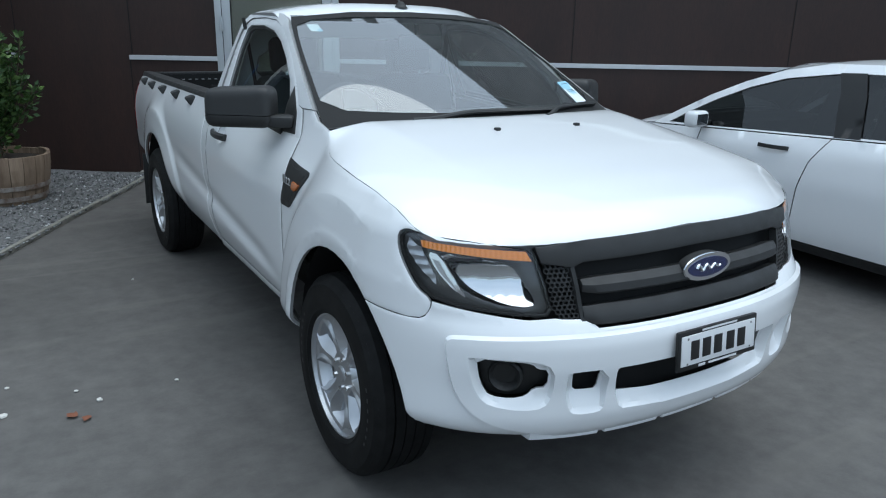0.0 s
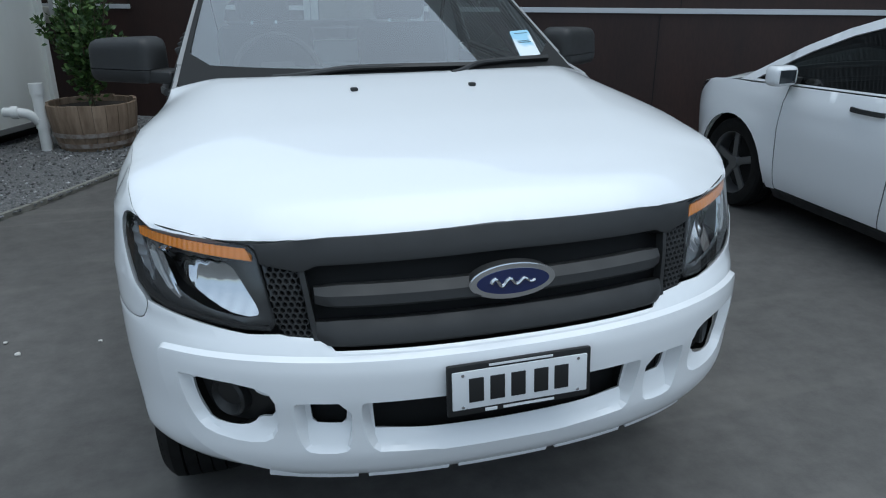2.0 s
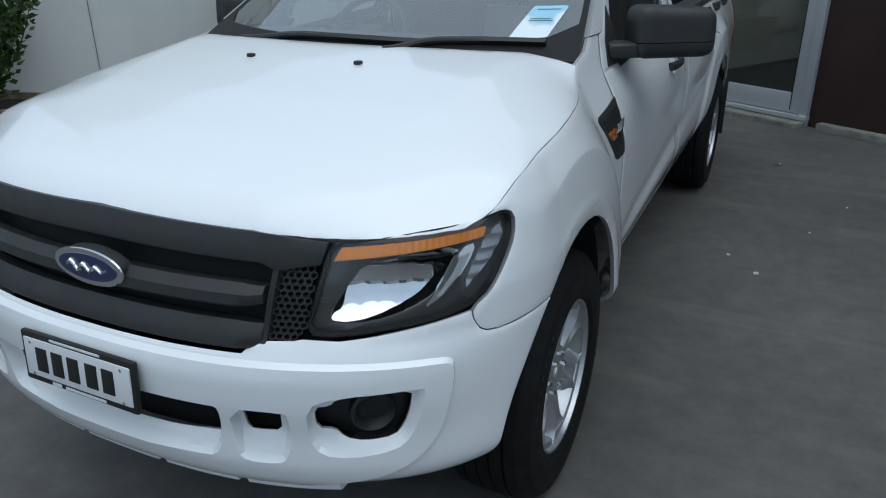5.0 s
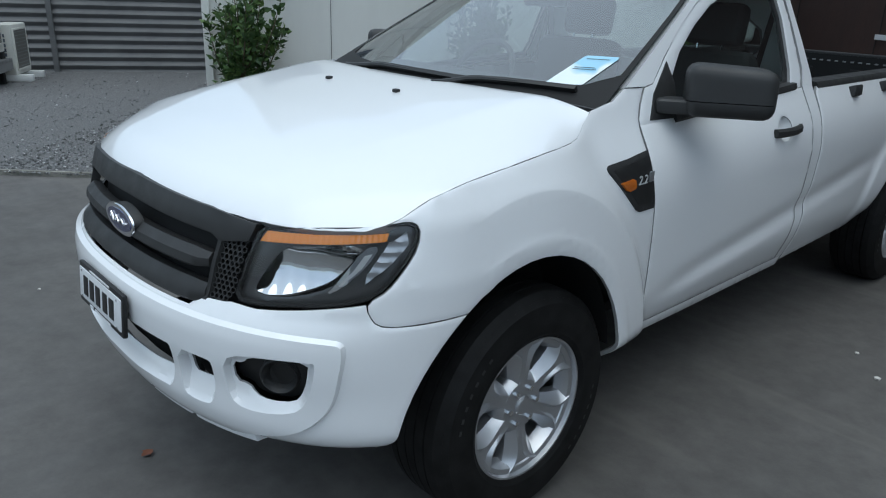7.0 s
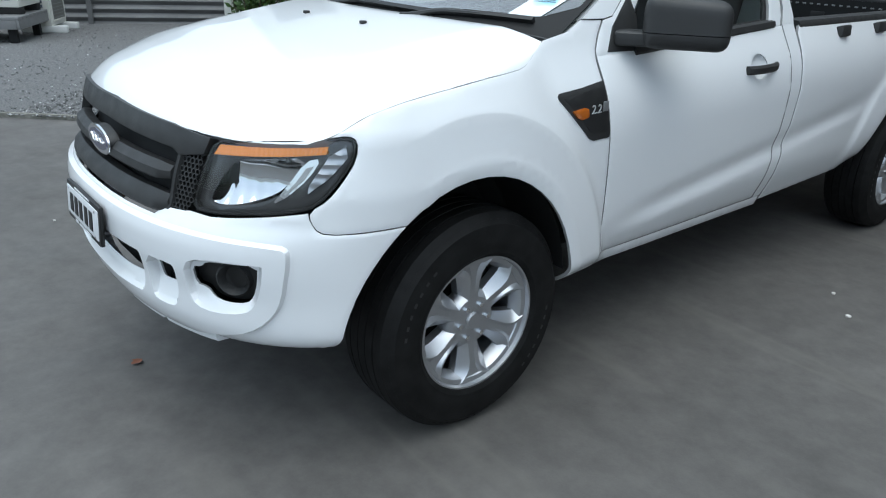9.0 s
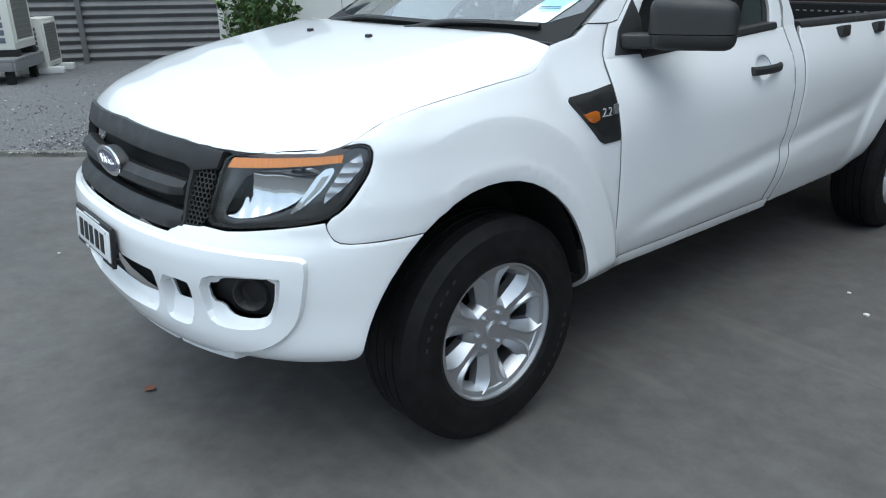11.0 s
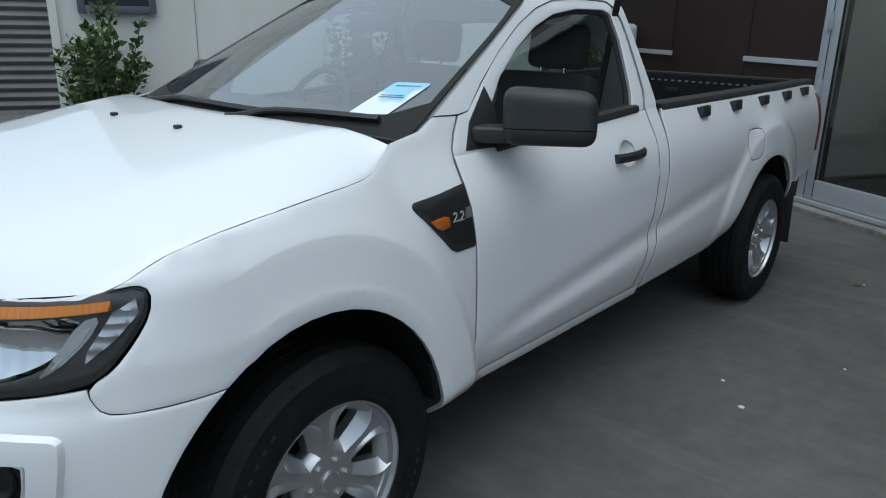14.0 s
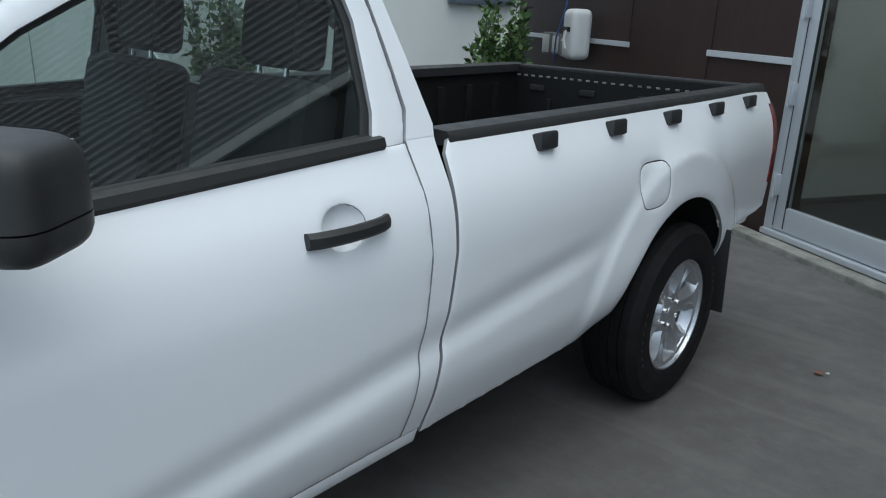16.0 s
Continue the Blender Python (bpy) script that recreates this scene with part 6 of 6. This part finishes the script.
ch = [(-0.84, 0.02), (-0.84, 0.32), (-0.78, 0.48), (-0.70, 0.62), (-0.55, 0.75), (-0.3, 0.83), (0, 0.85), (0.3, 0.83), (0.55, 0.75), (0.70, 0.62), (0.78, 0.48), (0.84, 0.32), (0.84, 0.02), (0.5, -0.10), (0, -0.16), (-0.5, -0.10)]
part("hood", panel(ch, chood, step=0.06, thick=0.02), M_WHITE, car)
part("front_bumper", bm_sweep([-0.78 + 1.56 * i / 20 for i in range(21)], lambda x: [(x, 0.90 - 0.42 * (abs(x) / 0.86) ** 2.6 + dy, z) for dy, z in ((-0.06, 0.64), (0.0, 0.55), (0.01, 0.40), (-0.03, 0.22), (-0.25, 0.22), (-0.25, 0.64))]), M_WHITE, car)
cws = [(-0.78, 0.95), (0, 1.00), (0.78, 0.95), (0.70, 1.15), (0.60, 1.37), (0.3, 1.42), (0, 1.435), (-0.3, 1.42), (-0.60, 1.37), (-0.70, 1.15)]
part("windscreen", panel(cws, lambda x, z: (x, 0.10 - (z - 0.95) * 2.1 - 0.28 * x * x, z), step=0.1, thick=0.003, flip=False, lip=0), M_CARGLASS, car)
part("roof", panel([(-0.60, -0.92), (-0.3, -0.86), (0, -0.84), (0.3, -0.86), (0.60, -0.92), (0.60, -2.4), (0.58, -3.0), (-0.58, -3.0), (-0.60, -2.4)], lambda x, y: (x, y, 1.475 - 0.06 * (x / 0.6) ** 2 - 0.045 * sstep(-1.4, -0.8, y) - 0.13 * sstep(2.0, 3.1, -y)), step=0.1, thick=0.02, flip=False), M_WHITE, car)
part("tailgate", bm_sweep([0.35, 0.6, 0.9, 1.05, 1.2, 1.34], lambda z: [(x, -3.46 + 0.45 * sstep(0.95, 1.4, z) + 0.10 * (abs(x) / 0.8) ** 2 + dy, z) for x, dy in ((-0.78 + 0.2 * sstep(0.9, 1.34, z), 0), (0, 0), (0.78 - 0.2 * sstep(0.9, 1.34, z), 0), (0.76 - 0.2 * sstep(0.9, 1.34, z), 0.06), (-0.76 + 0.2 * sstep(0.9, 1.34, z), 0.06))]), M_WHITE, car)
part("cabin_floor", bm_box(1.5, 3.2, 0.5, pose(0, -1.5, 0.45)), M_DARK, car)
for x in (-0.38, 0.38):
    part("seat_back", bm_box(0.48, 0.16, 0.60, pose(x, -1.30, 1.0, 16), 0.06, 3), M_SEAT, car)
    part("headrest", bm_box(0.26, 0.10, 0.18, pose(x, -1.42, 1.33, 10), 0.04, 3), M_SEAT, car)
part("rear_bench", bm_box(1.25, 0.18, 0.62, pose(0, -2.25, 1.0, 16), 0.06, 3), M_SEAT, car)
part("dashboard", bm_box(1.4, 0.5, 0.18, pose(0, -0.25, 0.88), 0.06, 3), M_DASH, car)


M_DARKALLOY = material("grey_alloy", (0.22, 0.225, 0.23), 0.35, 0.8, 0.3)


def car_wheel():
    w = root("road_wheel", "", "")
    w.parent = car
    part("tyre", bm_lathe([(0.222, -0.09), (0.26, -0.10), (0.30, -0.097), (0.315, -0.08), (0.318, -0.03), (0.310, -0.025), (0.310, -0.02), (0.318, -0.015), (0.318, 0.03), (0.310, 0.035), (0.318, 0.04), (0.315, 0.08), (0.30, 0.098), (0.26, 0.103), (0.222, 0.092)], 64, "X"), M_RUBBER, w)
    r = part("rim", bm_lathe([(0.226, 0.09), (0.218, 0.088), (0.208, 0.07), (0.205, -0.08)], 48, "X"), M_DARKALLOY, w)
    part("rim_back", bm_lathe([(0.0, -0.02), (0.206, -0.02)], 32, "X"), M_DARK, w)
    for k in range(5):
        part("spoke", bm_box(0.02, 0.052, 0.19, Matrix.Rotation(k * 2 * math.pi / 5, 4, "X") @ Matrix.Translation((0.062, 0, 0.115)), 0.008), M_DARKALLOY, r)
    part("hub", bm_cyl(0.055, 0.045, 0.03, 24, pose(0.066, 0, 0, 0, 90, 0)), M_DARKALLOY, r)
    return w


cw = car_wheel()
cw.matrix_basis = pose(-0.785, 0, 0.318, 0, 0, 180)
for m_ in (pose(0.785, 0, 0.318), pose(-0.785, -2.65, 0.318, 30, 0, 180), pose(0.785, -2.65, 0.318)):
    copy_thing(cw, m_)
for arch in (C_ARCHF, C_ARCHR):
    for s in (1, -1):
        bm = bmesh.new()
        rows = []
        for y, z in arch_pts(arch, 0.22, 16, 0.015):
            rows.append([bm.verts.new((s * 0.865, y, z)), bm.verts.new((s * 0.58, y, z))])
        for a, c in zip(rows, rows[1:]):
            bm.faces.new((a[0], a[1], c[1], c[0]))
        bm.faces.new([r[1] for r in rows])
        part("wheel_housing", bm, M_DARK, car)

# ---- litter on the concrete ----
M_CHIP = material("pale_chip", (0.62, 0.60, 0.56), 0.9)
M_DRYLEAF = material("dry_leaf", (0.20, 0.075, 0.04), 0.8)
M_STAIN = material("oil_stain", grey(0.052), 0.6)


def pebble(x, y, r, seed):
    b = bmesh.new()
    bmesh.ops.create_icosphere(b, subdivisions=1, radius=r)
    rng = random.Random(seed)
    for v in b.verts:
        v.co *= rng.uniform(0.7, 1.15)
        v.co.z *= 0.55
    tagged(part("pebble", b, M_CHIP, None, "", pose(x, y, r * 0.4), False), "small pale stone chip lying on the concrete", "pebble", "stone chips on the yard")


for k, (x, y, r) in enumerate(((1.163, 2.022, 0.012), (1.317, 1.832, 0.016), (-1.262, 0.995, 0.012), (-1.95, 1.28, 0.012), (-1.68, 1.10, 0.012), (-1.97, 1.00, 0.018), (-1.60, 0.96, 0.016), (-1.94, -0.72, 0.010), (2.23, 1.56, 0.011), (1.32, 3.95, 0.011), (1.75, 3.1, 0.008), (-2.4, 2.2, 0.010), (-1.2, 2.6, 0.010), (1.55, 2.55, 0.008), (2.0, 3.6, 0.008))):
    pebble(x, y, r, k)


def dry_leaf(x, y, a, s):
    b = bmesh.new()
    pts = [(0, 0), (0.3, 0.25), (0.45, 0.6), (0.3, 0.45), (0.2, 0.8), (0, 1.0), (-0.2, 0.75), (-0.35, 0.5), (-0.45, 0.6), (-0.3, 0.22)]
    vs = [b.verts.new((px * s, py * s, 0.006 + 0.25 * s * abs(px) ** 1.5)) for px, py in pts]
    c = b.verts.new((0, 0.5 * s, 0.004))
    for i in range(len(vs)):
        b.faces.new((vs[i], vs[(i + 1) % len(vs)], c))
    tagged(part("dry_leaf", b, M_DRYLEAF, None, "", pose(x, y, 0.004, 0, 0, a)), "curled reddish dry leaf on the concrete", "leaf", "dry leaves on the yard")


for x, y, a, s in ((-1.70, 0.84, 40, 0.06), (-1.66, 0.83, 160, 0.05), (1.31, 3.91, 80, 0.045), (-2.25, 3.55, 10, 0.06), (-0.17, -0.82, 200, 0.05)):
    dry_leaf(x, y, a, s)
sb = bmesh.new()
rng_ = random.Random(5)
for cx, cy, r in ((2.5, 2.5, 0.06), (2.57, 2.55, 0.045), (2.44, 2.56, 0.03)):
    vs = [sb.verts.new((cx + r * rng_.uniform(0.7, 1.3) * math.cos(a), cy + 1.6 * r * rng_.uniform(0.6, 1.2) * math.sin(a), 0.003)) for a in [k * 6.2832 / 14 for k in range(14)]]
    sb.faces.new(vs)
structure("oil_stain", sb, M_STAIN, "dark oil stain on the concrete", "stain")
